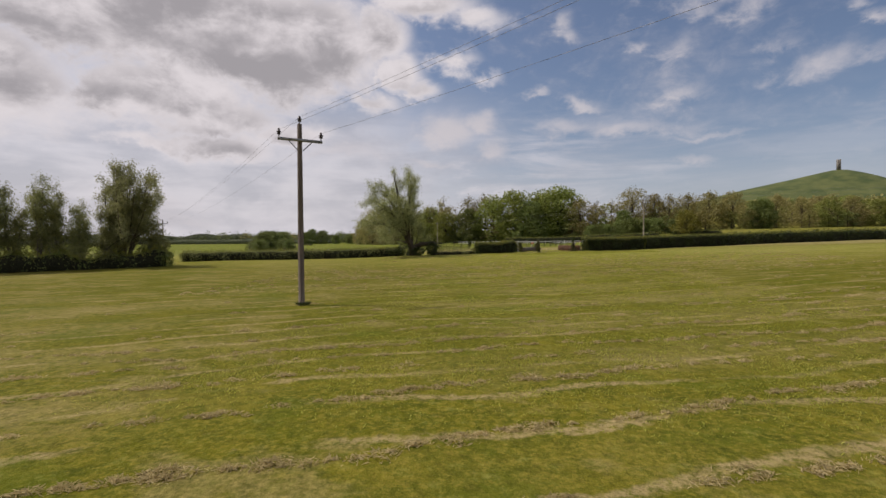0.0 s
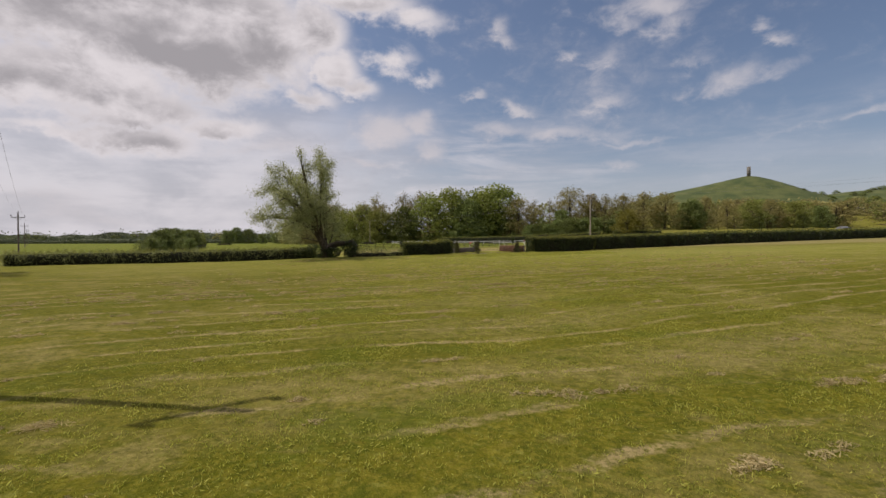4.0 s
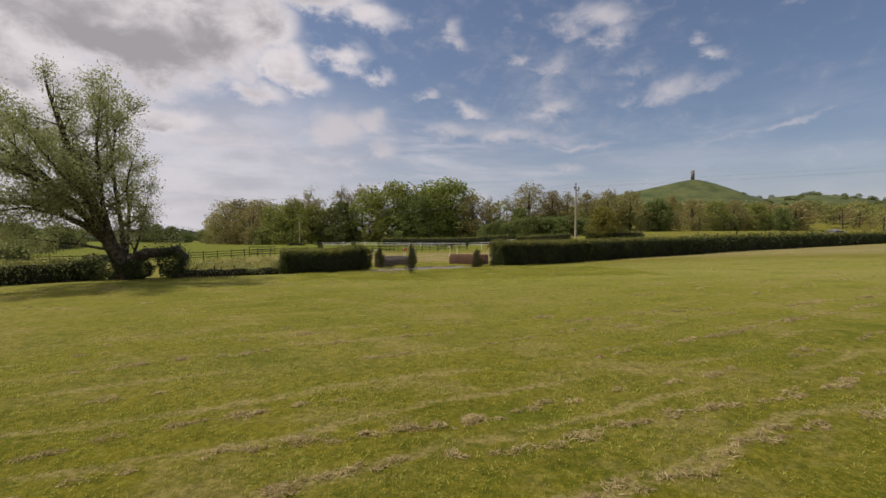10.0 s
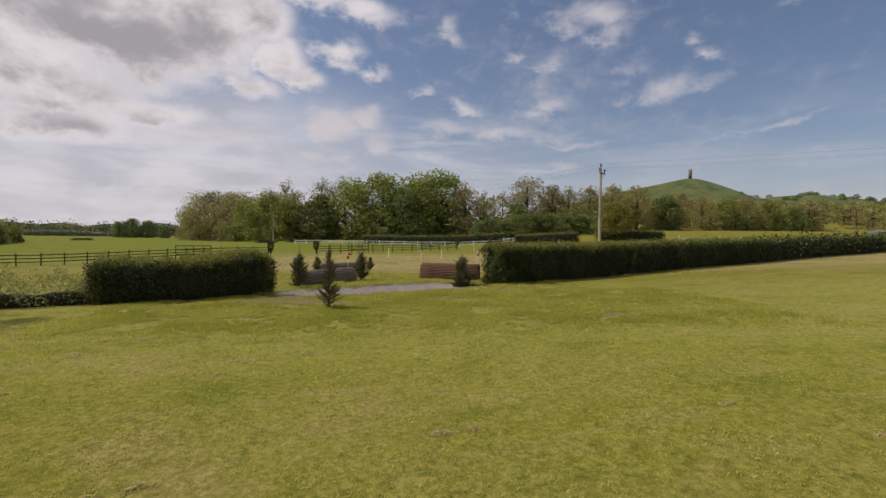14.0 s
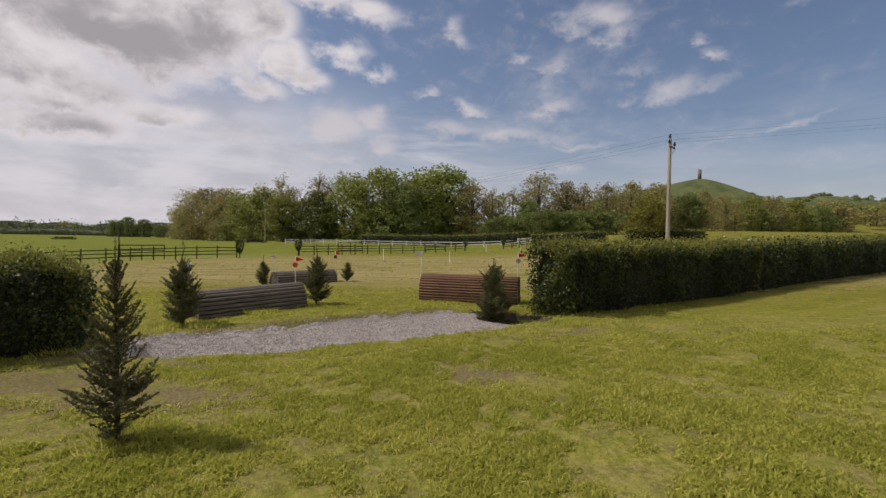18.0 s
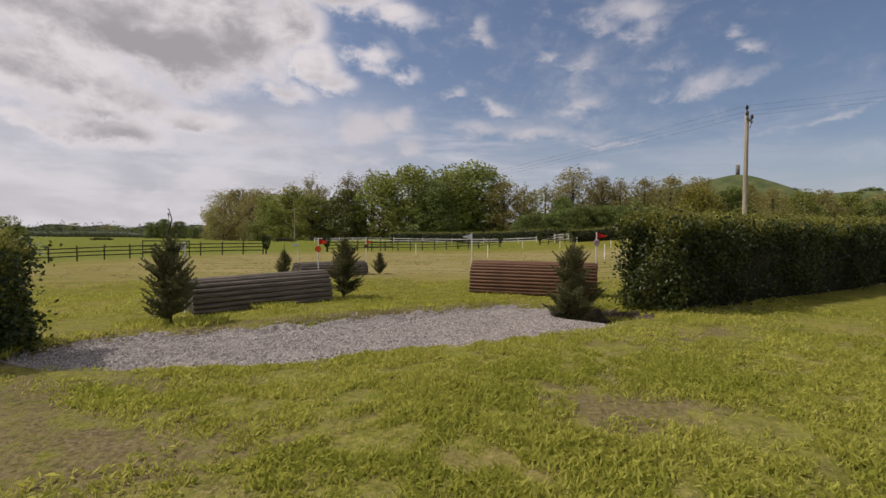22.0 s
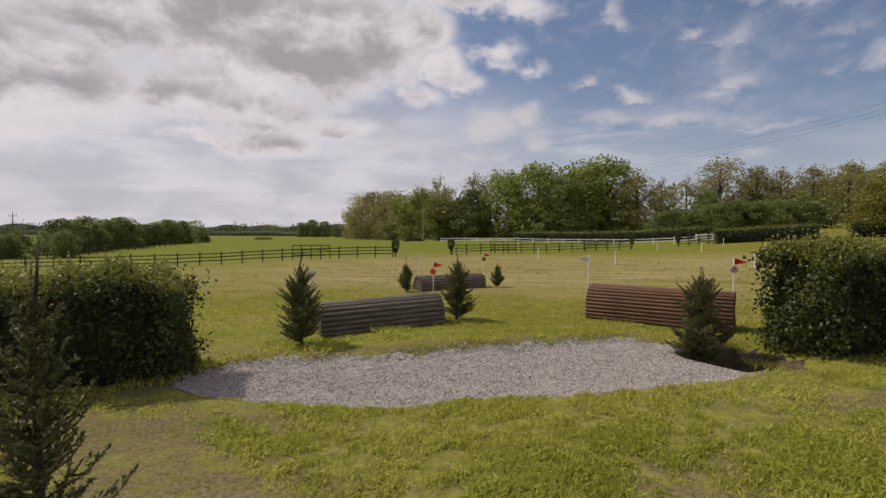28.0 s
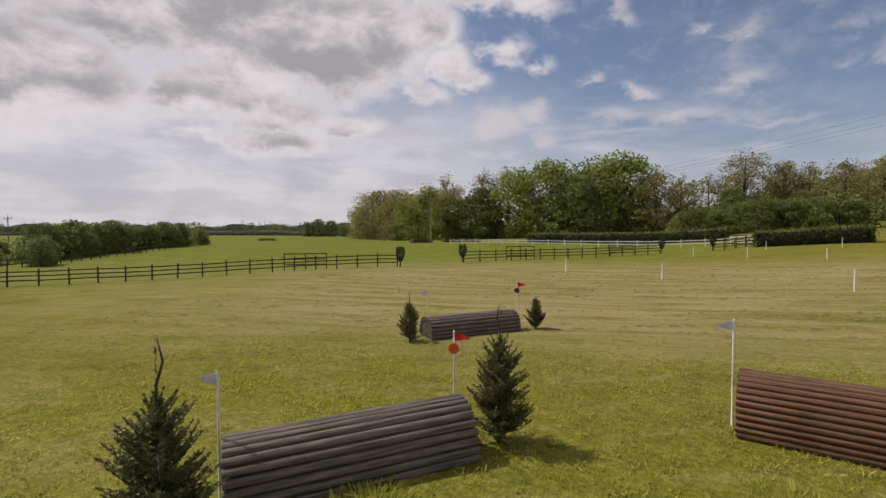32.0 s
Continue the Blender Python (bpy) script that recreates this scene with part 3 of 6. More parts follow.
class Build:
    """Gathers quads of several bodies into one mesh."""

    def __init__(self):
        self.V, self.F, self.n = [], [], 0

    def quads(self, V, F):
        V = np.asarray(V, float)
        self.V.append(V)
        self.F.append(np.asarray(F, int) + self.n)
        self.n += len(V)

    def tube(self, path, radii, k=6, cap=True):
        path = np.asarray(path, float)
        n = len(path)
        t = np.gradient(path, axis=0)
        t /= np.maximum(np.linalg.norm(t, axis=1, keepdims=True), 1e-9)
        ref = np.array([0.0, 0, 1]) if abs(t[0][2]) < 0.9 else np.array([1.0, 0, 0])
        a = np.cross(t, ref)
        a /= np.maximum(np.linalg.norm(a, axis=1, keepdims=True), 1e-9)
        b = np.cross(t, a)
        ang = np.arange(k) * 2 * np.pi / k
        r = np.asarray(radii, float).reshape(n, 1, 1)
        ring = path[:, None, :] + r * (np.cos(ang)[None, :, None] * a[:, None, :] + np.sin(ang)[None, :, None] * b[:, None, :])
        V = ring.reshape(-1, 3)
        i, j = np.meshgrid(np.arange(n - 1), np.arange(k), indexing="ij")
        q = np.stack([i * k + j, i * k + (j + 1) % k, (i + 1) * k + (j + 1) % k, (i + 1) * k + j], -1).reshape(-1, 4)
        self.quads(V, q)
        if cap:
            for e in (0, n - 1):
                c = [e * k + m for m in range(k)]
                for m in range(1, k - 1, 2):
                    self.F.append(np.array([[c[0], c[m], c[m + 1], c[min(m + 2, k - 1)]]]) + self.n - len(V))

    def box(self, lo, hi, m=None, bevel=0.0):
        (x0, y0, z0), (x1, y1, z1) = lo, hi
        V = np.array([(x, y, z) for z in (z0, z1) for x, y in ((x0, y0), (x1, y0), (x1, y1), (x0, y1))], float)
        if m is not None:
            V = np.array([tuple(m @ Vector(v)) for v in V])
        self.quads(V, [(3, 2, 1, 0), (4, 5, 6, 7), (0, 1, 5, 4), (1, 2, 6, 5), (2, 3, 7, 6), (3, 0, 4, 7)])

    def leaves(self, P, size, rng, slim=0.55, updown=None):
        """A rhombic leaf at each point, turned at random (or along updown)."""
        P = np.asarray(P, float)
        n = len(P)
        d = rng.normal(size=(n, 3)) if updown is None else updown + rng.normal(size=(n, 3)) * 0.35
        d /= np.linalg.norm(d, axis=1, keepdims=True)
        s = np.cross(d, rng.normal(size=(n, 3)))
        s /= np.maximum(np.linalg.norm(s, axis=1, keepdims=True), 1e-9)
        L = (np.asarray(size) * rng.uniform(0.6, 1.3, n))[:, None] if np.ndim(size) == 0 else (size * rng.uniform(0.6, 1.3, n))[:, None]
        nrm = np.cross(d, s)
        V = np.stack([P - d * L * 0.5, P + s * L * slim * 0.5 + nrm * L * 0.08, P + d * L * 0.5, P - s * L * slim * 0.5 + nrm * L * 0.08], 1).reshape(-1, 3)
        self.quads(V, np.arange(4 * n).reshape(n, 4))

    def mesh(self, name):
        return mesh_np(name, np.concatenate(self.V), np.concatenate(self.F))


def part(name, body, mat, parent=None, label="", kind="", shade=False):
    """Links a body as ONE mesh object, under a thing or under a part."""
    if isinstance(body, bmesh.types.BMesh):
        me = bpy.data.meshes.new(name)
        body.to_mesh(me)
        body.free()
    else:
        me = body.mesh(name) if isinstance(body, Build) else body
    if not me.materials:
        me.materials.append(mat)
    if shade:
        me.polygons.foreach_set("use_smooth", np.ones(len(me.polygons), bool))
    ob = new(name, me)
    if parent is not None:
        ob.parent = parent
    return tagged(ob, label, "", "", kind)


def thing(name, label, category, group="", kind="", at=(0, 0, 0), turn=0.0):
    ob = new(name)
    ob.empty_display_size = 0.2
    ob.matrix_basis = Matrix.Translation(at) @ Matrix.Rotation(turn, 4, "Z")
    return tagged(ob, label, category, group, kind)


def slab_bm(w, d, h, bevel=0.004, base=0.0):
    """A block on the ground with softened edges."""
    bm = bmesh.new()
    bmesh.ops.create_cube(bm, size=1.0)
    bmesh.ops.scale(bm, vec=(w, d, h), verts=bm.verts)
    bmesh.ops.translate(bm, vec=(0, 0, h / 2 + base), verts=bm.verts)
    if bevel:
        bmesh.ops.bevel(bm, geom=bm.edges[:], offset=bevel, segments=1, affect="EDGES")
    return bm


# ---- ground ----
def spaced(lo, hi, fine, far):
    a = list(np.arange(lo, hi, fine))
    v, s = hi, fine
    while v < far:
        s *= 1.18
        a.append(v)
        v += s
    a.append(far)
    v, s, b = lo, fine, []
    while v > -far:
        s *= 1.18
        v -= s
        b.append(max(v, -far))
    return np.array(b[::-1] + a)


def build_ground():
    xs = np.unique(np.round(np.concatenate([spaced(-24, 26, 0.5, 4200), np.arange(-4, 11, 0.125)]), 4))
    ys = np.unique(np.round(np.concatenate([spaced(-8, 92, 0.5, 4200), np.arange(64, 75, 0.125)]), 4))
    X, Y = np.meshgrid(xs, ys)
    Z = gz(X, Y)
    V = np.stack([X, Y, Z], -1).reshape(-1, 3)
    nx, ny = len(xs), len(ys)
    i, j = np.meshgrid(np.arange(ny - 1), np.arange(nx - 1), indexing="ij")
    F = np.stack([i * nx + j, i * nx + j + 1, (i + 1) * nx + j + 1, (i + 1) * nx + j], -1).reshape(-1, 4)
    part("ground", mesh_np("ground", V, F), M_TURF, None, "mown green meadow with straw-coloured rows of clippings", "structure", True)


build_ground()


def build_gravel():
    rng = np.random.default_rng(5)
    xs, ys = np.arange(-2.6, 9.6, 0.12), np.arange(65.8, 73.6, 0.12)
    X, Y = np.meshgrid(xs, ys)
    D = in_gravel(X, Y) + 0.10 * np.sin(X * 5.1) * np.sin(Y * 4.3)
    Z = gz(X, Y) + np.where(D > 0, 0.02 * smooth(0, 0.3, D), 0.15 * D - 0.004) + rng.normal(0, 0.004, X.shape)
    V = np.stack([X, Y, Z], -1).reshape(-1, 3)
    nx, ny = len(xs), len(ys)
    i, j = np.meshgrid(np.arange(ny - 1), np.arange(nx - 1), indexing="ij")
    F = np.stack([i * nx + j, i * nx + j + 1, (i + 1) * nx + j + 1, (i + 1) * nx + j], -1).reshape(-1, 4)
    strip = part("gravel_path", mesh_np("gravel_path", V, F[(D.ravel()[F] > -0.12).all(1)]), M_GRAVEL, None, "pale grey gravel crossing sunk between two hedge ends", "structure", True)
    n = 88000
    P = np.stack([rng.uniform(-2.4, 9.2, n), rng.uniform(66, 73.4, n)], 1)
    P = P[in_gravel(P[:, 0], P[:, 1]) > rng.uniform(-0.10, 0.25, n)]
    n = len(P)
    r = rng.uniform(0.009, 0.023, n)
    base = np.array([(1, 0, 0), (0, 1, 0), (-1, 0, 0), (0, -1, 0), (0.35, 0.35, 0.75), (-0.35, 0.35, 0.75), (-0.35, -0.35, 0.75), (0.35, -0.35, 0.75)], float)
    a = rng.uniform(0, 6.28, n)
    rot = np.stack([np.stack([np.cos(a), -np.sin(a)], -1), np.stack([np.sin(a), np.cos(a)], -1)], 1)
    pts = np.repeat(base[None], n, 0)
    pts[:, :, 0] *= rng.uniform(0.7, 1.3, (n, 1))
    pts[:, :, :2] = np.einsum("nij,nkj->nki", rot, pts[:, :, :2])
    pts = pts * r[:, None, None]
    pts[:, :, 0] += P[:, 0:1]
    pts[:, :, 1] += P[:, 1:2]
    pts[:, :, 2] += (gz(P[:, 0], P[:, 1]) + 0.018)[:, None]
    q = np.array([(4, 5, 6, 7), (0, 1, 5, 4), (1, 2, 6, 5), (2, 3, 7, 6), (3, 0, 4, 7)])
    F = (q[None] + (np.arange(n) * 8)[:, None, None]).reshape(-1, 4)
    part("stones", mesh_np("stones", pts.reshape(-1, 3), F), M_STONE, strip, "", "stuff")


build_gravel()


def build_ditch():
    xs, ys = np.arange(6.6, 9.5, 0.07), np.arange(70.4, 73.6, 0.07)
    X, Y = np.meshgrid(xs, ys)
    D = in_ditch(X, Y) + 0.06 * np.sin(X * 9) * np.sin(Y * 11)
    Z = gz(X, Y) + np.where(D > 0.22, 0.035, -0.05) + 0.012 * np.sin(X * 31) * np.sin(Y * 27)
    nx, ny = len(xs), len(ys)
    i, j = np.meshgrid(np.arange(ny - 1), np.arange(nx - 1), indexing="ij")
    F = np.stack([i * nx + j, i * nx + j + 1, (i + 1) * nx + j + 1, (i + 1) * nx + j], -1).reshape(-1, 4)
    # sheet of darkened earth, standing in for shade between fir and hedge
    part("ditch", mesh_np("ditch", np.stack([X, Y, Z], -1).reshape(-1, 3), F[(D.ravel()[F] > 0.14).all(1)]), M_EARTH, None, "bare earth in a short ditch at the hedge's end, darkened for shade", "structure", True)


build_ditch()


# ---- plants ----
def grow(rng, at, way, length, radius, depth, limbs, tips, bend=0.25, lift=0.1, spread=0.75, shrink=0.72, kids=(2, 4), up=(0, 0, 1)):
    """A limb and, out of it, smaller ones; the ends go to tips as (point, way)."""
    n = 6
    p, d = np.array(at, float), np.array(way, float)
    d /= np.linalg.norm(d)
    pts = [p.copy()]
    for _ in range(n - 1):
        d = d + rng.normal(0, bend, 3) / n + np.array(up) * lift / n
        d /= np.linalg.norm(d)
        p = p + d * length / (n - 1)
        pts.append(p.copy())
    limbs.append((np.array(pts), np.linspace(radius, radius * (0.62 if depth else 0.25), n)))
    if depth == 0:
        tips.append((pts[-1], d))
        tips.append((pts[-3], d))
        return
    for _ in range(rng.integers(kids[0], kids[1] + 1)):
        s = rng.uniform(0.45, 1.0)
        q = pts[min(n - 1, int(s * (n - 1) + 0.5))]
        w = d + rng.normal(0, spread, 3)
        w[2] = w[2] * 0.8 + 0.12
        grow(rng, q, w, length * shrink * rng.uniform(0.75, 1.2), radius * 0.58, depth - 1, limbs, tips, bend, lift, spread, shrink, kids, up)
    grow(rng, pts[-1], d, length * shrink, radius * 0.62, depth - 1, limbs, tips, bend, lift, spread, shrink, kids, up)


def limbs_body(limbs, k=6, thin=0.0):
    b = Build()
    for path, r in limbs:
        if r[0] >= thin:
            b.tube(path, r, k if r[0] > 0.05 else 4, cap=False)
    return b


def around(rng, tips, each, reach, droop=0.0):
    P = np.repeat(np.array([t[0] for t in tips]), each, 0)
    D = np.repeat(np.array([t[1] for t in tips]), each, 0)
    P = P + D * rng.uniform(-0.6, 0.5, (len(P), 1)) * reach + rng.normal(0, reach * 0.38, P.shape)
    P[:, 2] -= droop * rng.uniform(0, 1, len(P)) * reach
    return P


def lobes_tree(name, height, width, seed, leaf, leaf_mat, bark, n_lobes=34, per=150, trunk=0.28, low=0.0, fat=1.0):
    """A full-leaved tree: boughs carry lobes of leaves with gaps between, down to the undergrowth; returned at the origin."""
    rng = np.random.default_rng(seed)
    t = thing(name, "", "tree")
    limbs = [(np.array([(0, 0, -0.3), (0.05, 0, height * 0.2), (rng.normal(0, 0.2), rng.normal(0, 0.2), height * 0.62), (0, 0, height * 0.9)]), np.array([trunk, trunk * 0.85, trunk * 0.45, 0.05]))]
    cs = []
    for i in range(n_lobes):
        f = (i + rng.uniform(0, 1)) / n_lobes
        z = height * (low + (0.95 - low) * f)
        prof = (0.80 + 0.35 * math.sin(math.pi * min(f * 1.15, 1.0))) if f < 0.45 else 1.10 * math.cos((f - 0.45) / 0.58 * math.pi / 2) ** 0.6
        a = i * 2.4 + rng.uniform(-0.5, 0.5)
        r = width * 0.42 * prof * fat * rng.uniform(0.45, 1.05)
        c = np.array([math.cos(a) * r, math.sin(a) * r, z])
        cs.append((c, width * rng.uniform(0.12, 0.21)))
        limbs.append((np.array([(0, 0, z * 0.6), c * (0.5, 0.5, 0.86), c]), np.array([trunk * 0.30, trunk * 0.18, 0.03])))
    part("trunk", limbs_body(limbs, 6), bark, t, shade=True)
    b = Build()
    for c, r in cs:
        k = int(per * rng.uniform(0.6, 1.4))
        d = rng.normal(size=(k, 3))
        d /= np.linalg.norm(d, axis=1, keepdims=True)
        P = c + d * (r * rng.uniform(0.35, 1.18, (k, 1)) ** 0.6) * (1.0, 1.0, 0.85)
        P[:, 2] = np.maximum(P[:, 2], 0.1)
        b.leaves(P, leaf, rng, 0.7)
    part("crown", b, leaf_mat, t, kind="stuff")
    return t


def bare_tree(name, height, width, seed, twig_mat, bark, leaf_mat=None, each=5, leaf=0.5):
    rng = np.random.default_rng(seed)
    t = thing(name, "", "tree")
    limbs, tips = [], []
    grow(rng, (0, 0, -0.3), (0, 0, 1), height * 0.34, 0.26, 4, limbs, tips, 0.2, 0.30, 0.55 * width / height * 1.7, 0.70, (2, 3))
    part("trunk", limbs_body([l for l in limbs if l[1][0] > 0.07], 5), bark, t)
    b = limbs_body([(p, np.maximum(r, 0.035)) for p, r in limbs if r[0] <= 0.07], 4)
    part("twig_mass", b, twig_mat, t, kind="stuff")
    c = Build()
    c.leaves(around(rng, tips, each, 1.1), leaf, rng, 0.4)
    part("crown", c, leaf_mat or twig_mat, t, kind="stuff")
    return t


def fir(name, height, width, seed, dense=1.0, spike=0.28, taper=0.72):
    """A cut young fir set upright in the ground."""
    rng = np.random.default_rng(seed)
    t = thing(name, "", "fir tree")
    b = Build()
    lean = rng.normal(0, 0.02, 2)
    top = height * (1 - spike)
    b.tube([(0, 0, -0.15), (lean[0], lean[1], height * 0.5), (lean[0] * 2, lean[1] * 2, height * 0.8), (lean[0] * 2 + 0.05, lean[1] * 2 - 0.03, height * 0.9), (lean[0] * 2 + 0.03, lean[1] * 2 + 0.02, height)], [0.035, 0.024, 0.014, 0.012, 0.005], 6)
    part("trunk", b, M_BARK_DARK, t)
    tw, P, D = Build(), [], []
    n_whorl = int(25 * dense ** 0.3)
    for i in range(n_whorl):
        f = i / (n_whorl - 1)
        z = 0.10 + (top - 0.06) * f
        reach = (width * 0.5 * (1 - f) ** taper * (0.72 + 0.28 * min(1.0, f / 0.18)) + 0.07) * rng.uniform(0.70, 1.15)
        for k in range(int(rng.integers(7, 12) * dense)):
            a = rng.uniform(0, 6.28)
            L = reach * rng.uniform(0.40, 1.15)
            el = rng.uniform(0.05, 0.62) + 0.55 * f
            d = np.array([math.cos(a) * math.cos(el), math.sin(a) * math.cos(el), math.sin(el)])
            zz = z + rng.normal(0, 0.03)
            p0 = np.array([lean[0] * 2 * zz / height, lean[1] * 2 * zz / height, zz])
            p1 = p0 + d * L * 0.6 - (0, 0, 0.05 * L)
            p2 = p0 + d * L + (0, 0, 0.14 * L)
            tw.tube([p0, p1, p2], [0.008, 0.005, 0.002], 3, cap=False)
            segs = [(p0 + d * L * 0.12, p1), (p1, p2)]
            for s in np.linspace(0.25, 0.9, max(2, int(L / 0.085))):
                q = p0 + (p2 - p0) * s
                for side in (-1, 1):
                    sd = d * 0.75 + side * np.cross(d, (0, 0, 1)) * 0.75 + (0, 0, rng.uniform(-0.15, 0.2))
                    segs.append((q, q + sd * L * 0.42 * (1.05 - s)))
            for a0, a1 in segs:
                m = max(3, int(np.linalg.norm(a1 - a0) / 0.009 * dense))
                s = rng.uniform(0, 1, (m, 1))
                P.append(a0 + (a1 - a0) * s)
                dd = (a1 - a0) / max(np.linalg.norm(a1 - a0), 1e-6)
                D.append(np.repeat((dd * 0.7)[None], m, 0) + rng.normal(0, 0.55, (m, 3)))
    for m, h0, h1 in ((60, top * 0.9, height),):
        s = rng.uniform(0, 1, (m, 1))
        P.append(np.array([lean[0] * 2, lean[1] * 2, h0]) + np.array([0, 0, h1 - h0]) * s)
        D.append(np.repeat(np.array([[0, 0, 0.8]]), m, 0) + rng.normal(0, 0.5, (m, 3)))
    P, D = np.concatenate(P), np.concatenate(D)
    part("twig_mass", tw, M_BARK_DARK, t, kind="stuff")
    nb = Build()
    nb.leaves(P, 0.054, rng, 0.30, D)
    part("needle_mass", nb, M_FIR, t, kind="stuff")
    tip = P[rng.uniform(0, 1, len(P)) < 0.11]
    tb = Build()
    tb.leaves(tip, 0.03, rng, 0.3)
    part("fresh_growth", tb, M_FIR_TIP, t, kind="stuff")
    return t


def place(src, x, y, s=1.0, turn=0.0, label="", group="", sx=None, sink=0.0):
    m = Matrix.Translation((x, y, gzf(x, y) - sink)) @ Matrix.Rotation(turn, 4, "Z")
    o = copy_thing(src, m)
    o.scale = (sx or s, sx or s, s)
    return tagged(o, label, "", group)


def drop_master(ob):
    for o in (*ob.children_recursive, ob):
        bpy.data.objects.remove(o)


def hedge(name, label, line, width, height, leaf, per_m2, seed, rough=0.15, top_share=1.0, ends=(1, 1), fluff=0.18, leaf_mat=None, back=0.45, core=1.0, inner=None, shoots=None):
    """A clipped hedge along a line of (x, y): a twiggy inside dark with painted shade and a skin of leaves, new shoots
    on top, sunlit tone painted on the ends too.
    """
    rng = np.random.default_rng(seed)
    t = thing(name, label, "hedge")
    line = np.array(line, float)
    seg = np.linalg.norm(np.diff(line, axis=0), axis=1)
    run = np.concatenate([[0], np.cumsum(seg)])
    total = run[-1]

    def at(s):
        return np.stack([np.interp(s, run, line[:, 0]), np.interp(s, run, line[:, 1])], -1)

    def side(s):
        a, b = at(np.clip(s - 0.3, 0, total)), at(np.clip(s + 0.3, 0, total))
        d = b - a
        d /= np.linalg.norm(d, axis=-1, keepdims=True)
        return np.stack([-d[..., 1], d[..., 0]], -1)

    hh = height if callable(height) else (lambda s: np.full(np.shape(s), height))
    # inside
    step = max(0.5, total / 160)
    ss = np.linspace(0.30, total - 0.30, max(4, int(total / step)))
    c, nn, g = at(ss), side(ss), None
    g = gz(c[:, 0], c[:, 1])
    H = hh(ss)
    prof = [(-0.36, -0.1), (-0.40, 0.5), (-0.34, 0.90), (0.34, 0.90), (0.40, 0.5), (0.36, -0.1)]
    V = np.stack([np.concatenate([c + nn * (o * width * rng.uniform(0.93, 1.0, (len(ss), 1))), (g + H * z * (core if z > 0 else 1.0))[:, None]], 1) for o, z in prof], 1)
    k, m = len(prof), len(ss)
    b = Build()
    i, j = np.meshgrid(np.arange(m - 1), np.arange(k), indexing="ij")
    b.quads(V.reshape(-1, 3), np.stack([i * k + j, i * k + (j + 1) % k, (i + 1) * k + (j + 1) % k, (i + 1) * k + j], -1).reshape(-1, 4))
    for e in (0, m - 1):
        b.F.append(np.array([[e * k, e * k + 1, e * k + 4, e * k + 5], [e * k + 1, e * k + 2, e * k + 3, e * k + 4]]))
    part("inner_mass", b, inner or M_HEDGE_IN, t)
    # skin
    havg = float(np.mean(H))
    n_side, n_top = int(total * havg * per_m2), int(total * width * per_m2 * 1.15 * top_share)
    P = []
    lump = lambda s, z, q: 0.5 * np.sin(s * 1.7 + q) + 0.3 * np.sin(s * 4.1 + z * 3 + q * 2) + 0.2 * np.sin(z * 6 + s * 2.3)
    for sgn in (-1, 1):
        n = n_side if sgn < 0 else int(n_side * back)
        s, z = rng.uniform(0, total, n), rng.uniform(0.03, 1.0, n) ** 0.9
        off = width * 0.5 * (0.90 - 0.14 * (1 - z) ** 2 + 0.16 * smooth(0.62, 0.86, z)) + rough * lump(s, z, sgn) + rough * 0.8 * np.sin(s * 7.3 + z * 9 + sgn) * np.sin(z * 8.0 - s * 2.1) - np.abs(rng.normal(0, fluff, n)) * 0.8 + rng.uniform(0, 0.07, n)
        c = at(s) + side(s) * (sgn * off)[:, None]
        P.append(np.concatenate([c, (gz(c[:, 0], c[:, 1]) + hh(s) * z)[:, None]], 1))
    for e, on in zip((0.0, total), ends):
        if on:
            n = int(width * havg * per_m2 * 1.6)
            z, o = rng.uniform(0.03, 1, n), rng.uniform(-0.5, 0.5, n)
            s = e + (1 if e == 0 else -1) * (np.abs(rng.normal(0, fluff, n)) - rough * 0.8 * np.sin(z * 5 + o * 6))
            d = (at(np.array([0.3])) - at(np.array([0.0])))[0] if e == 0 else (at(np.array([total])) - at(np.array([total - 0.3])))[0]
            d /= np.linalg.norm(d)
            c = line[0 if e == 0 else -1] + d * (s - e)[:, None] + side(np.full(n, e)) * (o * width)[:, None]
            P.append(np.concatenate([c, (gz(c[:, 0], c[:, 1]) + hh(np.clip(s, 0, total)) * z)[:, None]], 1))
    ends_P = P[2:]
    P = np.concatenate(P)
    m = max(1, len(P) // 16)
    P = np.where(rng.uniform(0, 1, (len(P), 1)) < 0.6, P[rng.integers(0, m, len(P)) * 16 % len(P)] + rng.normal(0, leaf * 1.5, P.shape), P)
    sprig = rng.uniform(0, 1, len(P)) < 0.012
    P[sprig] += rng.normal(0, 0.10, (int(sprig.sum()), 3))
    P[:, 2] = np.maximum(P[:, 2], gz(P[:, 0], P[:, 1]) + 0.02)
    b = Build()
    b.leaves(P, leaf, rng, 0.7)
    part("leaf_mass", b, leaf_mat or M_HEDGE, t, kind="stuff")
    s, o = rng.uniform(0, total, n_top), rng.uniform(-0.52, 0.52, n_top)
    c = at(s) + side(s) * (o * width)[:, None]
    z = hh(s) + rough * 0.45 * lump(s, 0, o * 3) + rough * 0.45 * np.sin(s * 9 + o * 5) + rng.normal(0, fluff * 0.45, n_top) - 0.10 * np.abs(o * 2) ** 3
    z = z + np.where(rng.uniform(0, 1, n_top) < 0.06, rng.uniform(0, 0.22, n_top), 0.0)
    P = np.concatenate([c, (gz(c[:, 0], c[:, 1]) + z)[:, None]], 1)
    # end leaves take the bright tone too, painting the sunlit hedge end
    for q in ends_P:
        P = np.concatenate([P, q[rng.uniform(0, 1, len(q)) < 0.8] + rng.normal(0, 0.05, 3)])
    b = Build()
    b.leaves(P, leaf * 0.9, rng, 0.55)
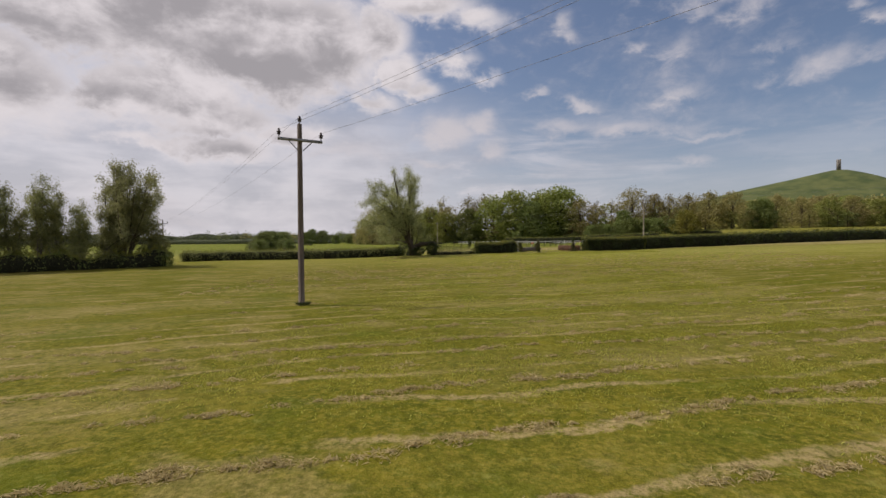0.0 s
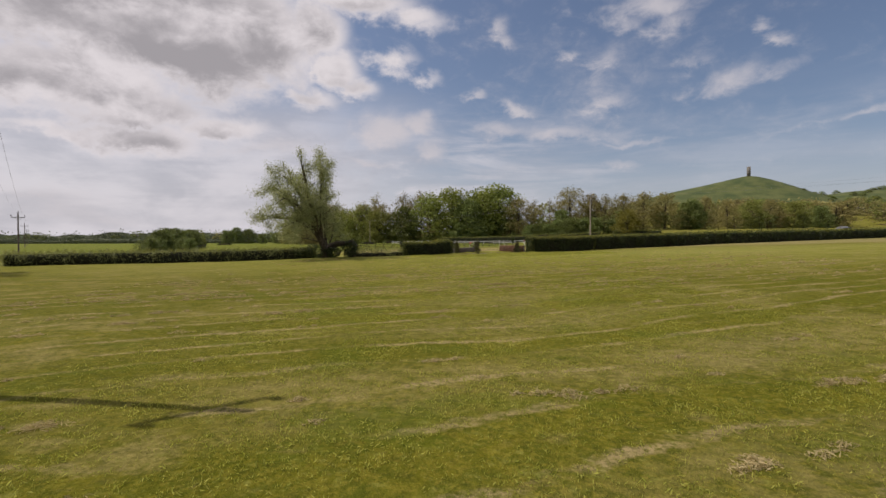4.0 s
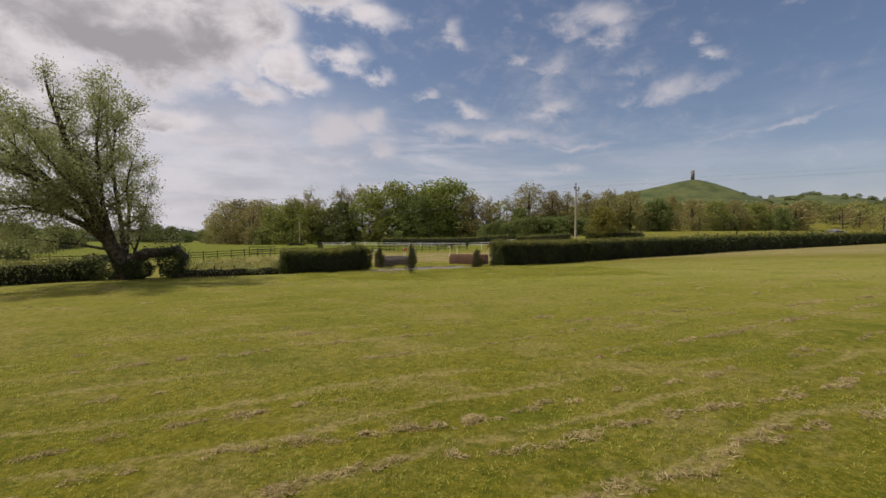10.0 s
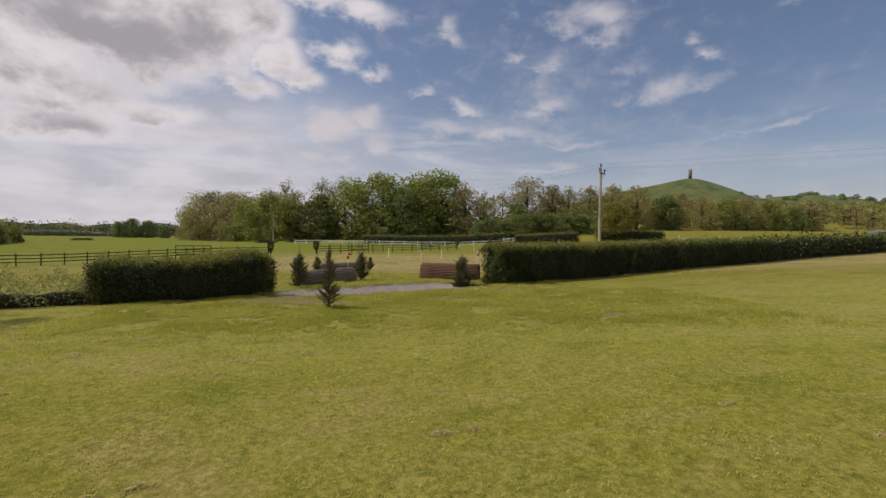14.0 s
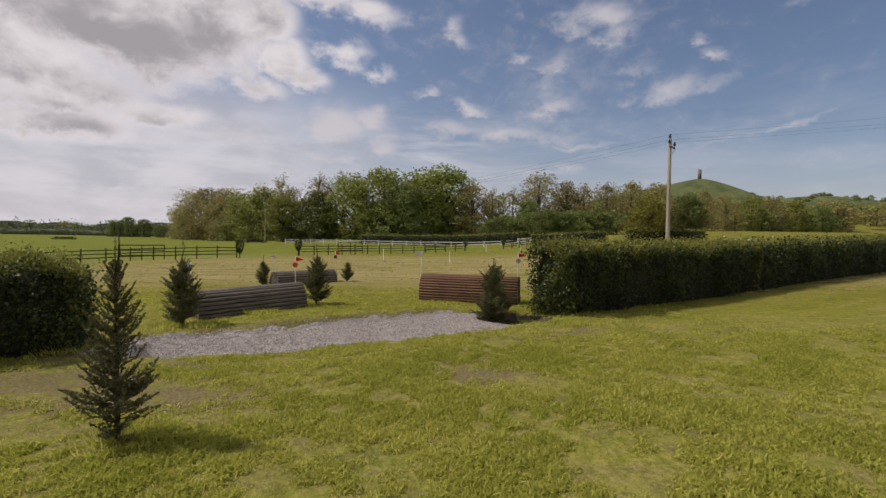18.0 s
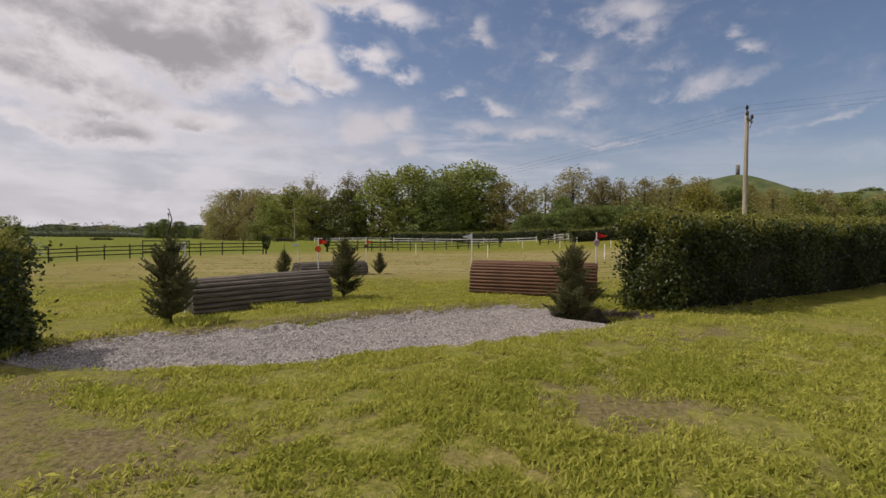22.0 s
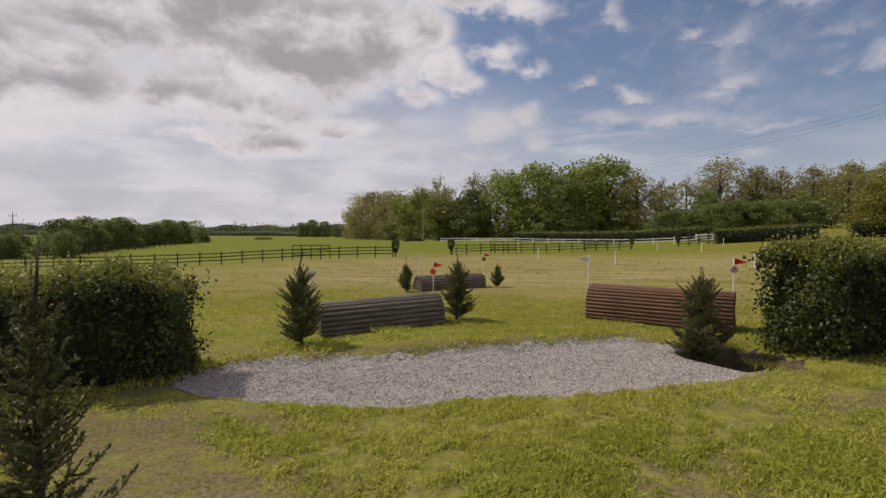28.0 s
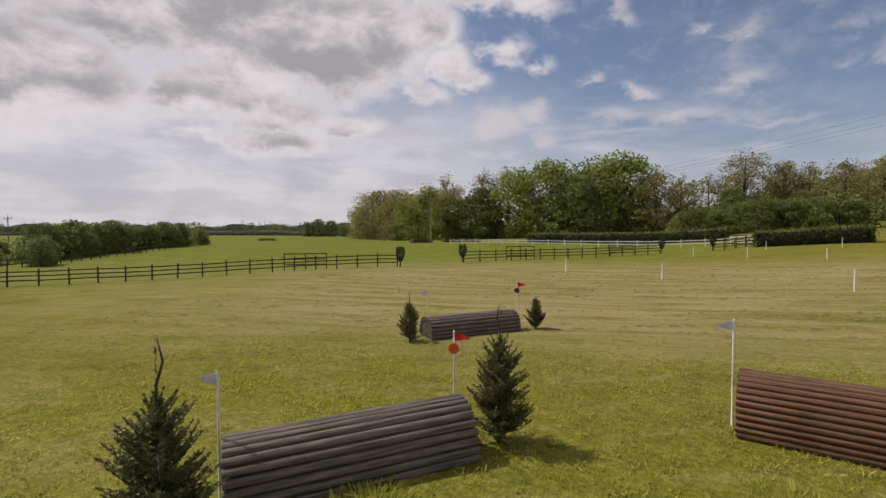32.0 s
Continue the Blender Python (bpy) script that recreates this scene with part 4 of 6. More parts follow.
    part("new_growth", b, shoots or M_HEDGE_LIT, t, "" if shoots else "yellow-green new shoots, and end leaves in a painted sunlit tone", "stuff")
    return t


def hx(s):
    return (HEDGE_R0[0] + HEDGE_DIR[0] * s - 0.51 * 0.75, HEDGE_R0[1] + HEDGE_DIR[1] * s + 0.86 * 0.75)


hedge("clipped_hedge", "dense clipped field hedge with yellow-green top, beside the gravel", [hx(2.0), hx(7), hx(13)], 1.5, 1.85, 0.075, 800, 11, rough=0.20, top_share=2.4)
hedge("clipped_hedge", "dense clipped field hedge with yellow-green top along the meadow", [hx(12.9), hx(20), hx(30)], 1.5, 1.87, 0.10, 420, 16, rough=0.20, ends=(0, 0))
hedge("clipped_hedge", "long clipped field hedge running up the rising meadow", [hx(29.8), hx(60), hx(110), hx(170)], 1.5, 1.9, 0.22, 80, 12, ends=(0, 1))
hedge("clipped_hedge", "short clipped hedge block beside the gravel crossing", [(-6.6, 65.7), (-3.75, 66.6), (-1.20, 68.25)], 1.5, lambda s: 1.46 + 0.16 * smooth(3, 5, s) - 0.18 * smooth(5.6, 5.9, s), 0.068, 900, 13, rough=0.18, top_share=2.6)
hedge("ragged_hedge", "thin ragged hedge with gaps beside the leaning willow", [(-13.0, 63.6), (-10.0, 64.4), (-6.5, 65.7)], 1.0, lambda s: 0.75 + 0.30 * np.sin(s * 1.9) ** 2, 0.075, 420, 14, rough=0.3, fluff=0.35, leaf_mat=M_SHRUB, core=0.5)
hedge("ragged_hedge", "low clipped hedge along the meadow's edge up to the willow", [(-42.4, 52.0), (-31, 55.5), (-22, 59.0), (-16.2, 62.6)], 1.3, 1.15, 0.11, 230, 15, rough=0.24, fluff=0.28, leaf_mat=M_SHRUB)


def limb_tree(name, label, at, limbs_main, seed, leaf, leaf_mat, bark, each, reach, side=1.5, step=0.55, category="tree", group=""):
    """A tree drawn from its main boughs: (radius, points); side twigs leave them along the outer part."""
    rng = np.random.default_rng(seed)
    t = thing(name, label, category, group, at=at)
    limbs, tips = [], []
    for radius, pts in limbs_main:
        pts = np.array(pts, float)
        seg = np.linalg.norm(np.diff(pts, axis=0), axis=1)
        run = np.concatenate([[0], np.cumsum(seg)])
        n = max(6, int(run[-1] / 0.5))
        ss = np.linspace(0, run[-1], n)
        fine = np.stack([np.interp(ss, run, pts[:, k]) for k in range(3)], 1)
        fine[1:-1] = (fine[:-2] + 2 * fine[1:-1] + fine[2:]) / 4
        fine[1:] += np.cumsum(rng.normal(0, 0.035, (n - 1, 3)), 0)
        rad = radius * (1 - 0.93 * (ss / run[-1])) ** 0.9 + 0.012
        limbs.append((fine, rad))
        d = np.gradient(fine, axis=0)
        d /= np.linalg.norm(d, axis=1, keepdims=True)
        for q in np.arange(0.28 * run[-1], run[-1], step):
            i = min(n - 1, int(q / run[-1] * (n - 1) + 0.5))
            w = d[i] + rng.normal(0, 0.75, 3) + (0, 0, 0.12)
            grow(rng, fine[i], w, side * rng.uniform(0.6, 1.25) * (1.15 - 0.5 * q / run[-1]), max(0.014, min(0.05, rad[i] * 0.5)), 1, limbs, tips, 0.5, 0.15, 0.65, 0.62, (2, 4))
        grow(rng, fine[-1], d[-1], side * 0.8, 0.02, 1, limbs, tips, 0.4, 0.15, 0.6, 0.62, (2, 3))
    part("trunk", limbs_body([l for l in limbs if l[1][0] > 0.05], 8), bark, t, shade=True)
    part("twig_mass", limbs_body([l for l in limbs if l[1][0] <= 0.05], 4), bark, t, kind="stuff")
    keep = [p for p in tips if rng.uniform() < 0.86]
    b = Build()
    b.leaves(around(rng, keep, each, reach, 0.35), leaf, rng, 0.42)
    part("crown", b, leaf_mat, t, kind="stuff")
    return t


def build_trees():
    # leaning crack willow over the hedge
    limb_tree("willow_tree", "leaning old willow with thin fresh leaves above a hedge", (-14.9, 62.5, gzf(-14.9, 62.5)), [
        (0.46, [(0.03, 0.08, -0.30), (-0.17, -0.41, 1.20), (-0.41, -0.98, 2.41), (-0.69, -1.83, 4.12), (-0.96, -2.68, 5.95), (-1.23, -3.73, 8.56), (-1.44, -4.22, 10.34)]),
        (0.20, [(-0.55, -1.51, 3.37), (-1.66, -2.38, 5.76), (-2.70, -4.07, 8.07), (-3.2, -5.0, 8.3)]),
        (0.21, [(-0.41, -0.98, 2.41), (-0.96, -2.88, 4.27), (-1.40, -4.91, 5.58), (-1.98, -7.08, 6.37), (-2.3, -8.0, 5.7)]),
        (0.16, [(-0.89, -2.71, 4.18), (-2.14, -3.92, 5.99), (-3.32, -5.16, 7.11), (-3.9, -6.1, 6.8)]),
        (0.18, [(-0.38, -0.90, 2.11), (-1.17, -2.01, 3.26), (-2.14, -3.34, 4.14), (-3.39, -5.32, 4.38), (-4.3, -7.5, 4.1)]),
        (0.08, [(-0.31, -0.74, 1.80), (-1.11, -1.85, 2.18), (-1.93, -3.23, 2.33), (-2.56, -4.32, 2.52)]),
        (0.15, [(0.04, -0.11, 0.60), (0.04, -0.31, 3.59), (-0.06, -0.94, 7.29), (0.11, -0.72, 9.10), (0.30, 0.0, 9.9)]),
        (0.08, [(-0.06, -0.94, 7.20), (-0.31, -1.32, 8.98), (-0.27, -1.04, 10.58)]),
        (0.13, [(-0.04, 0.11, 0.50), (-0.07, 0.42, 3.80), (-0.18, 0.56, 6.40), (-0.08, 1.00, 7.70)]),
        (0.09, [(0.07, 0.16, 0.50), (0.45, 0.68, 2.80), (0.66, 0.98, 4.60)]),
        (0.15, [(-0.24, -0.77, 1.80), (0.08, -2.16, 4.89), (0.40, -2.98, 7.47), (0.54, -3.04, 9.72)]),
        (0.14, [(-0.38, -1.10, 2.50), (0.02, -3.10, 4.46), (0.03, -5.43, 6.11), (-0.10, -6.92, 7.32)]),
        (0.14, [(-0.59, -1.20, 2.80), (-2.29, -1.92, 4.84), (-3.68, -2.87, 6.74), (-4.24, -3.41, 8.42)]),
        (0.12, [(-1.11, -1.85, 3.17), (-0.74, -4.13, 3.59), (-1.08, -6.50, 3.78), (-1.49, -7.88, 3.41)]),
        (0.12, [(-0.28, -0.46, 1.40), (-1.46, -0.73, 4.35), (-2.30, -1.14, 6.79), (-2.37, -0.92, 8.53)])],
        21, 0.14, M_WILLOW, M_BARK, 44, 0.64, 1.2, 0.40)
    # trees by the ditch at the field's far corner
    rng = random.Random(5)
    fan = []
    for i in range(17):
        a, r = i * 2.4, rng.uniform(0.5, 3.9)
        h = rng.uniform(8.2, 9.8) - 0.12 * r * r
        x, y = r * math.cos(a), r * math.sin(a) * 0.8
        fan.append((rng.uniform(0.09, 0.17), [(x * 0.12, y * 0.12, -0.2), (x * 0.25 + 0.2, y * 0.25, 2.2), (x * 0.75 + 0.3, y * 0.75, 5.2), (x + 0.4, y, h)]))
    limb_tree("willow_tree", "tall bushy willow by the field corner", (-41.6, 42.4, gzf(-41.6, 42.4)), fan, 22, 0.19, M_WILLOW, M_BARK, 34, 0.62, 1.35, 0.62)
    for i, (x, y, h) in enumerate([(-43.6, 39.4, 5.6), (-45.2, 38.2, 7.2), (-46.4, 37.4, 8.0), (-47.8, 36.2, 7.0), (-49.0, 35.2, 9.4), (-50.6, 34.0, 8.6), (-52, 32, 8.2), (-42.4, 41.4, 4.6), (-39.0, 44.0, 3.6)]):
        stems = []
        for k in range(4):
            dx, dy, q = rng.uniform(-0.8, 0.8), rng.uniform(-0.8, 0.8), h * (1.0 if k == 0 else rng.uniform(0.55, 0.9))
            stems.append((0.07 if k else 0.10, [(dx * 0.3, dy * 0.3, -0.2), (dx * 0.6, dy * 0.6, q * 0.4), (dx, dy, q)]))
        limb_tree("scrub_tree", "slender half-leaved scrub tree in a thicket", (x, y, gzf(x, y)), stems, 30 + i, 0.17, M_SHRUB, M_TWIG, 34, 0.55, 1.1, 0.42, group="thicket trees")
    hedge("bramble_thicket", "dark low bramble thicket under the corner trees", [(-37.8, 44.5), (-43, 40.3), (-50, 33), (-56, 27)], 2.4, lambda s: 1.5 + 0.5 * np.sin(s * 1.1) * np.sin(s * 0.47 + 1), 0.16, 130, 41, rough=0.5, fluff=0.35, leaf_mat=M_OAK_DARK)


build_trees()


# ---- jumps ----
def roll_top(name, label, a, b, height, depth, mat, pitch=0.088):
    """A rounded jump: half-round rails laid along an arched frame. a, b: the feet of its front edge."""
    a, b = Vector((*a, gzf(*a) + 0.025)), Vector((*b, gzf(*b) + 0.025))
    d = (b - a)
    L = d.length
    t = thing(name, label, "horse jump")
    ang = math.atan2(d.y, d.x)
    tilt = math.asin(d.z / L)
    t.matrix_basis = Matrix.Translation(a) @ Matrix.Rotation(ang, 4, "Z") @ Matrix.Rotation(-tilt, 4, "Y")
    # arch: x along, y back, z up
    arc = []
    for i in range(61):
        u = math.pi * i / 60
        c, s = math.cos(u), math.sin(u)
        arc.append((depth / 2 - depth / 2 * math.copysign(abs(c) ** 0.75, c), height * s ** 0.80))
    run = [0.0]
    for p, q in zip(arc, arc[1:]):
        run.append(run[-1] + math.hypot(q[0] - p[0], q[1] - p[1]))
    dia = pitch
    n = int(run[-1] / dia)
    rng = random.Random(name + label)
    shapes = []
    for v in range(3):
        bd = Build()
        k = 10
        r = dia * 0.49
        bd.tube([(0, 0, 0), (0.01, 0, 0), (L * 0.5, 0, 0), (L - 0.01, 0, 0), (L, 0, 0)], [r * 0.9, r, r * (1 + 0.03 * v), r, r * 0.9], k)
        me = bd.mesh("rail")
        me.materials.append(mat)
        me.polygons.foreach_set("use_smooth", np.ones(len(me.polygons), bool))
        shapes.append(me)
    for i in range(n):
        s = (i + 0.5) / n * run[-1]
        y, z = np.interp(s, run, [p[0] for p in arc]), np.interp(s, run, [p[1] for p in arc])
        o = part("rail", shapes[rng.randrange(3)], mat, t)
        o.location = (rng.uniform(-0.012, 0.012), y, max(z - 0.02, 0.03))
        o.rotation_euler = (rng.uniform(0, 6), 0, 0)
    for x in (0.05, L - 0.05):
        bm = bmesh.new()
        front = [bm.verts.new((x - 0.02, y * 0.96 + depth * 0.02, z * 0.95)) for y, z in arc[::3]]
        face = bm.faces.new(front)
        ex = bmesh.ops.extrude_face_region(bm, geom=[face])
        bmesh.ops.translate(bm, vec=(0.04, 0, 0), verts=[v for v in ex["geom"] if isinstance(v, bmesh.types.BMVert)])
        bmesh.ops.recalc_face_normals(bm, faces=bm.faces)
        part("end_board", bm, M_BOARD, t)
    return t


roll_top("roll_top_jump", "grey weathered roll-top jump of half-round rails on grass", (-0.46, 71.25), (1.86, 73.12), 0.66, 0.90, M_RAIL_GREY, 0.105)
roll_top("roll_top_jump", "brown-stained roll-top jump of half-round rails on grass", (5.17, 74.75), (8.27, 73.72), 0.82, 0.9, M_RAIL_BROWN)
roll_top("roll_top_jump", "grey roll-top jump of half-round rails farther back", (-0.95, 79.75), (1.25, 81.7), 0.53, 0.85, M_RAIL_GREY, 0.105)


def number_text(body, size, mat, parent):
    cu = bpy.data.curves.new("numeral", "FONT")
    cu.body, cu.size, cu.align_x, cu.align_y, cu.extrude = body, size, "CENTER", "CENTER", 0.001
    tmp = new("numeral_source", cu)
    me = bpy.data.meshes.new_from_object(tmp.evaluated_get(bpy.context.evaluated_depsgraph_get()))
    bpy.data.objects.remove(tmp)
    me.name = "numeral"
    me.materials.clear()
    o = part("numeral", me, mat, parent)
    return o


def flag(x, y, top, red, turn, disc=None, digit="", label="", face=-1):
    """A flag on a thin white stake; disc: a material for the number plate under the cloth."""
    t = thing("flag", label, "flag", "jump flags", at=(x, y, gzf(x, y)))
    b = Build()
    b.tube([(0, 0, -0.1), (0, 0, top * 0.5), (0, 0, top - 0.012), (0, 0, top)], [0.014, 0.014, 0.014, 0.009], 8)
    part("stake", b, M_WHITE, t)
    V, F = [], []
    n = 8
    d = Vector((math.cos(turn), math.sin(turn), 0))
    side = Vector((-d.y, d.x, 0))
    for k in (0, 1):
        for i in range(n + 1):
            s = i / n
            wv = 0.018 * math.sin(s * 5.0) * s + (0.0015 if k else -0.0015)
            for z in (top - 0.015 - 0.075 * s, top - 0.165 + 0.055 * s):
                p = d * (0.008 + 0.25 * s) + side * wv
                V.append((p.x, p.y, z))
    for k in (0, 1):
        o = k * 2 * (n + 1)
        for i in range(n):
            q = (o + 2 * i, o + 2 * i + 1, o + 2 * i + 3, o + 2 * i + 2)
            F.append(q if k else q[::-1])
    bd = Build()
    bd.quads(V, F)
    part("cloth", bd, M_FLAG_RED if red else M_FLAG_WHITE, t)
    if disc is not None:
        bm = bmesh.new()
        bmesh.ops.create_cone(bm, cap_ends=True, segments=24, radius1=0.082, radius2=0.082, depth=0.012)
        bmesh.ops.bevel(bm, geom=[e for e in bm.edges if len(e.link_faces) == 2 and e.calc_face_angle() > 1], offset=0.003, segments=1, affect="EDGES")
        o = part("number_disc", bm, disc, t, "round number plate")
        o.matrix_basis = Matrix.Translation((0, -0.024, top - 0.27)) @ Matrix.Rotation(radians(90), 4, "X")
        if digit:
            nt = number_text(digit, 0.11, M_INK, o)
            nt.matrix_basis = Matrix.Translation((0, 0, 0.0075))
    return t


flag(1.25, 74.1, 1.48, True, -0.15, M_DISC, "", "red flag and orange-red number disc on a white stake")
flag(-0.82, 71.6, 1.47, False, math.pi + 0.1, None, "", "small white flag on a white stake by the jump")
flag(5.24, 75.2, 1.60, False, math.pi + 0.25, None, "", "small white flag on a white stake by the brown jump")
flag(8.36, 74.1, 1.66, True, -0.1, M_DISC_PALE, "3", "red flag and pale number disc on a white stake")
flag(1.1, 82.0, 1.46, True, 0.0, M_DISC_DARK, "", "red flag and dark number disc behind the back jump")
flag(-1.25, 80.3, 1.35, False, math.pi, None, "", "small white flag by the back jump")

# cut firs set beside the jumps
FIR_A, FIR_B, FIR_C = fir("fir_tree", 2.5, 1.02, 51, 0.95, 0.17, 0.50), fir("fir_tree", 2.2, 1.25, 52, 1.1, 0.30, 0.55), fir("fir_tree", 2.0, 1.42, 53, 1.25, 0.18, 0.52)
place(FIR_A, 2.12, 63.8, 0.87, 0.4, "young cut fir with a long bare leader, standing alone on grass", "jump firs")
place(FIR_B, -0.50, 70.55, 0.96, 1.4, "dark young fir with a long leader by the grey jump", "jump firs")
place(FIR_B, 1.98, 73.75, 0.88, 3.6, "dark young fir standing at the grey jump's end", "jump firs")
place(FIR_C, 7.27, 72.3, 1.0, 0.2, "broad dark fir in front of the brown jump", "jump firs")
place(FIR_B, -1.5, 79.5, 0.64, 5.0, "dark young fir at the end of the back jump", "jump firs")
place(FIR_C, 1.64, 82.2, 0.52, 2.2, "squat dark fir at the end of the back jump", "jump firs")
for f in (FIR_A, FIR_B, FIR_C):
    drop_master(f)


# ---- fences ----
def fence(name, label, line, height, rails, spacing, mat, post=(0.10, 0.10), rail_h=0.09, first=0.0):
    """Post-and-rail fence along a line of points."""
    t = thing(name, label, "fence")
    line = np.array(line, float)
    seg = np.linalg.norm(np.diff(line, axis=0), axis=1)
    run = np.concatenate([[0], np.cumsum(seg)])
    n = max(1, round(run[-1] / spacing))
    ss = np.linspace(0, run[-1], n + 1)
    pts = [Vector((float(np.interp(s, run, line[:, 0])), float(np.interp(s, run, line[:, 1])), 0)) for s in ss]
    for p in pts:
        p.z = gzf(p.x, p.y)
    pm = bpy.data.meshes.new("post")
    bm = slab_bm(post[0], post[1], height + 0.25, 0.008, -0.15)
    bm.to_mesh(pm)
    bm.free()
    pm.materials.append(mat)
    rng = random.Random(7)
    for i, p in enumerate(pts):
        q = pts[min(i + 1, n)] - pts[max(i - 1, 0)]
        o = part("post", pm, mat, t)
        o.matrix_basis = Matrix.Translation(p) @ Matrix.Rotation(math.atan2(q.y, q.x), 4, "Z") @ pose(0, 0, 0, rng.uniform(-1.2, 1.2), rng.uniform(-1.2, 1.2), 0)
    rm = bpy.data.meshes.new("rail")
    bm = slab_bm(1.0, 0.04, rail_h, 0.0, -rail_h / 2)
    bmesh.ops.bevel(bm, geom=bm.edges[:], offset=0.006, segments=1, affect="EDGES")
    bm.to_mesh(rm)
    bm.free()
    rm.materials.append(mat)
    for p, q in zip(pts, pts[1:]):
        d = q - p
        side = Vector((d.y, -d.x, 0)).normalized() * (post[1] / 2 + 0.015)
        for h in rails:
            o = part("rail", rm, mat, t)
            m = Matrix.Translation((p + q) / 2 + side + Vector((0, 0, h + rng.uniform(-0.012, 0.012))))
            m = m @ Matrix.Rotation(math.atan2(d.y, d.x), 4, "Z") @ Matrix.Rotation(-math.atan2(d.z, math.hypot(d.x, d.y)), 4, "Y")
            o.matrix_basis = m @ Matrix.Diagonal((d.length + 0.05, 1, 1, 1))
    return t


fence("post_and_rail_fence", "dark three-rail timber fence across the grass", [(-13.2, 107.4), (-22.4, 101.9), (-32.3, 94.4), (-37.2, 89.9), (-48, 80)], 1.15, (0.4, 0.72, 1.04), 1.8, M_FENCE)
fence("post_and_rail_fence", "dark three-rail timber fence beyond the jumps", [(-8.6, 113.6), (1.0, 122.3), (11.7, 130.4)], 1.15, (0.4, 0.72, 1.04), 1.9, M_FENCE)
fence("post_and_rail_fence", "short dark timber fence with a taller panel", [(17.9, 132.3), (23.5, 136.0)], 1.25, (0.4, 0.75, 1.15), 1.9, M_FENCE)
fence("post_and_rail_fence", "dark timber fence in front of the overgrown hedgerow", [(-55.5, 101), (-65, 121), (-73, 140)], 1.1, (0.5, 0.95), 2.2, M_FENCE)
fence("white_rail_fence", "long white two-rail fence across the far field", [(-24, 163), (-2.4, 154), (12.2, 146), (22, 141)], 1.0, (0.45, 0.85), 3.2, M_WHITE, (0.10, 0.10), 0.11)
fence("white_gate", "low white painted gate in the field corner", [(21.5, 139.2), (27.7, 136.8)], 1.25, (0.35, 0.75, 1.15), 2.2, M_WHITE, (0.13, 0.13), 0.17)


def topiary(x, y, h, seed):
    """A bundle of dark brush tied upright, wider at the top."""
    rng = np.random.default_rng(seed)
    t = thing("brush_bundle", "dark upright brush bundle marking a fence gap", "shrub", "fence gap markers", at=(x, y, gzf(x, y)))
    b = Build()
    b.tube([(0, 0, -0.1), (0, 0, h * 0.5), (0, 0, h * 0.7)], [0.07, 0.06, 0.03], 6)
    part("stem", b, M_BARK_DARK, t)
    n = 900
    z = rng.uniform(0.30, 1.0, n)
    r = 0.10 + 0.32 * np.sin(np.clip((z - 0.25) / 0.75, 0, 1) * 2.3) * rng.uniform(0.5, 1.05, n)
    a = rng.uniform(0, 6.28, n)
    b = Build()
    b.leaves(np.stack([r * np.cos(a), r * np.sin(a), z * h + 0.12 * (rng.uniform(0, 1, n) - 0.5)], 1), 0.17, rng, 0.3, np.stack([np.cos(a) * 0.4, np.sin(a) * 0.4, np.ones(n)], 1))
    part("brush", b, M_HEDGE, t, kind="stuff")


for i, (x, y, h) in enumerate([(-12.9, 107.4, 1.75), (-8.7, 113.6, 1.75), (11.9, 130.6, 2.0), (17.8, 132.1, 2.0)]):
    topiary(x, y, h, 60 + i)


def marker(x, y, h=1.0):
    t = thing("marker_post", "slim white painted marker post in the grass", "post", "course markers", at=(x, y, gzf(x, y)))
    b = Build()
    b.tube([(0, 0, -0.15), (0, 0, h - 0.02), (0, 0, h)], [0.026, 0.025, 0.02], 8)
    part("post", b, M_WHITE, t)


for x, y in [(14.7, 93.1), (7.6, 99.2), (1.7, 103.4), (17.6, 118.4), (22.1, 114.0), (28.9, 127.5), (22.3, 128.6), (13.9, 122.9), (28, 112)]:
    marker(x, y)


# ---- power lines ----
def power_pole(at, h, arm_way, label, mat, arm=0.90, drop=0.92):
    t = thing("power_pole", label, "utility pole", "power poles", at=(*at, gzf(*at)))
    r = 0.13
    b = Build()
    b.tube([(0, 0, -0.5), (0, 0, h * 0.5), (0, 0, h - 0.25), (0, 0, h - 0.22)], [r, r * 0.86, r * 0.72, r * 0.5], 12)
    part("pole", b, mat, t, shade=True)
    m = Matrix.Rotation(math.atan2(arm_way[1], arm_way[0]), 4, "Z")
    za = h - drop
    b = Build()
    b.box((-arm, -0.16, za - 0.055), (arm, -0.09, za + 0.055), m)
    part("crossarm", b, M_STEEL, t)
    for s in (-1, 1):
        b = Build()
        p = [m @ Vector((s * 0.10, -0.12, za - 0.42)), m @ Vector((s * 0.48, -0.12, za - 0.04))]
        b.tube([tuple(v) for v in p], [0.022, 0.022], 5)
        part("brace", b, M_STEEL, t)
    tops = []
    for s, z in ((-1, za + 0.05), (1, za + 0.05), (0, h - 0.25)):
        b = Build()
        p = m @ Vector((s * (arm - 0.05), -0.12 if s else 0, z))
        prof = [(0.0, 0.02), (0.10, 0.02), (0.11, 0.07), (0.14, 0.085), (0.16, 0.06), (0.19, 0.055), (0.20, 0.09), (0.23, 0.09), (0.26, 0.05), (0.33, 0.045), (0.35, 0.02)]
        b.tube([(p.x, p.y, p.z + q) for q, _ in prof], [w for _, w in prof], 10)
        part("insulator", b, M_CERAMIC, t)
        tops.append(t.matrix_basis @ Vector((p.x, p.y, p.z + 0.31)))
    return tops


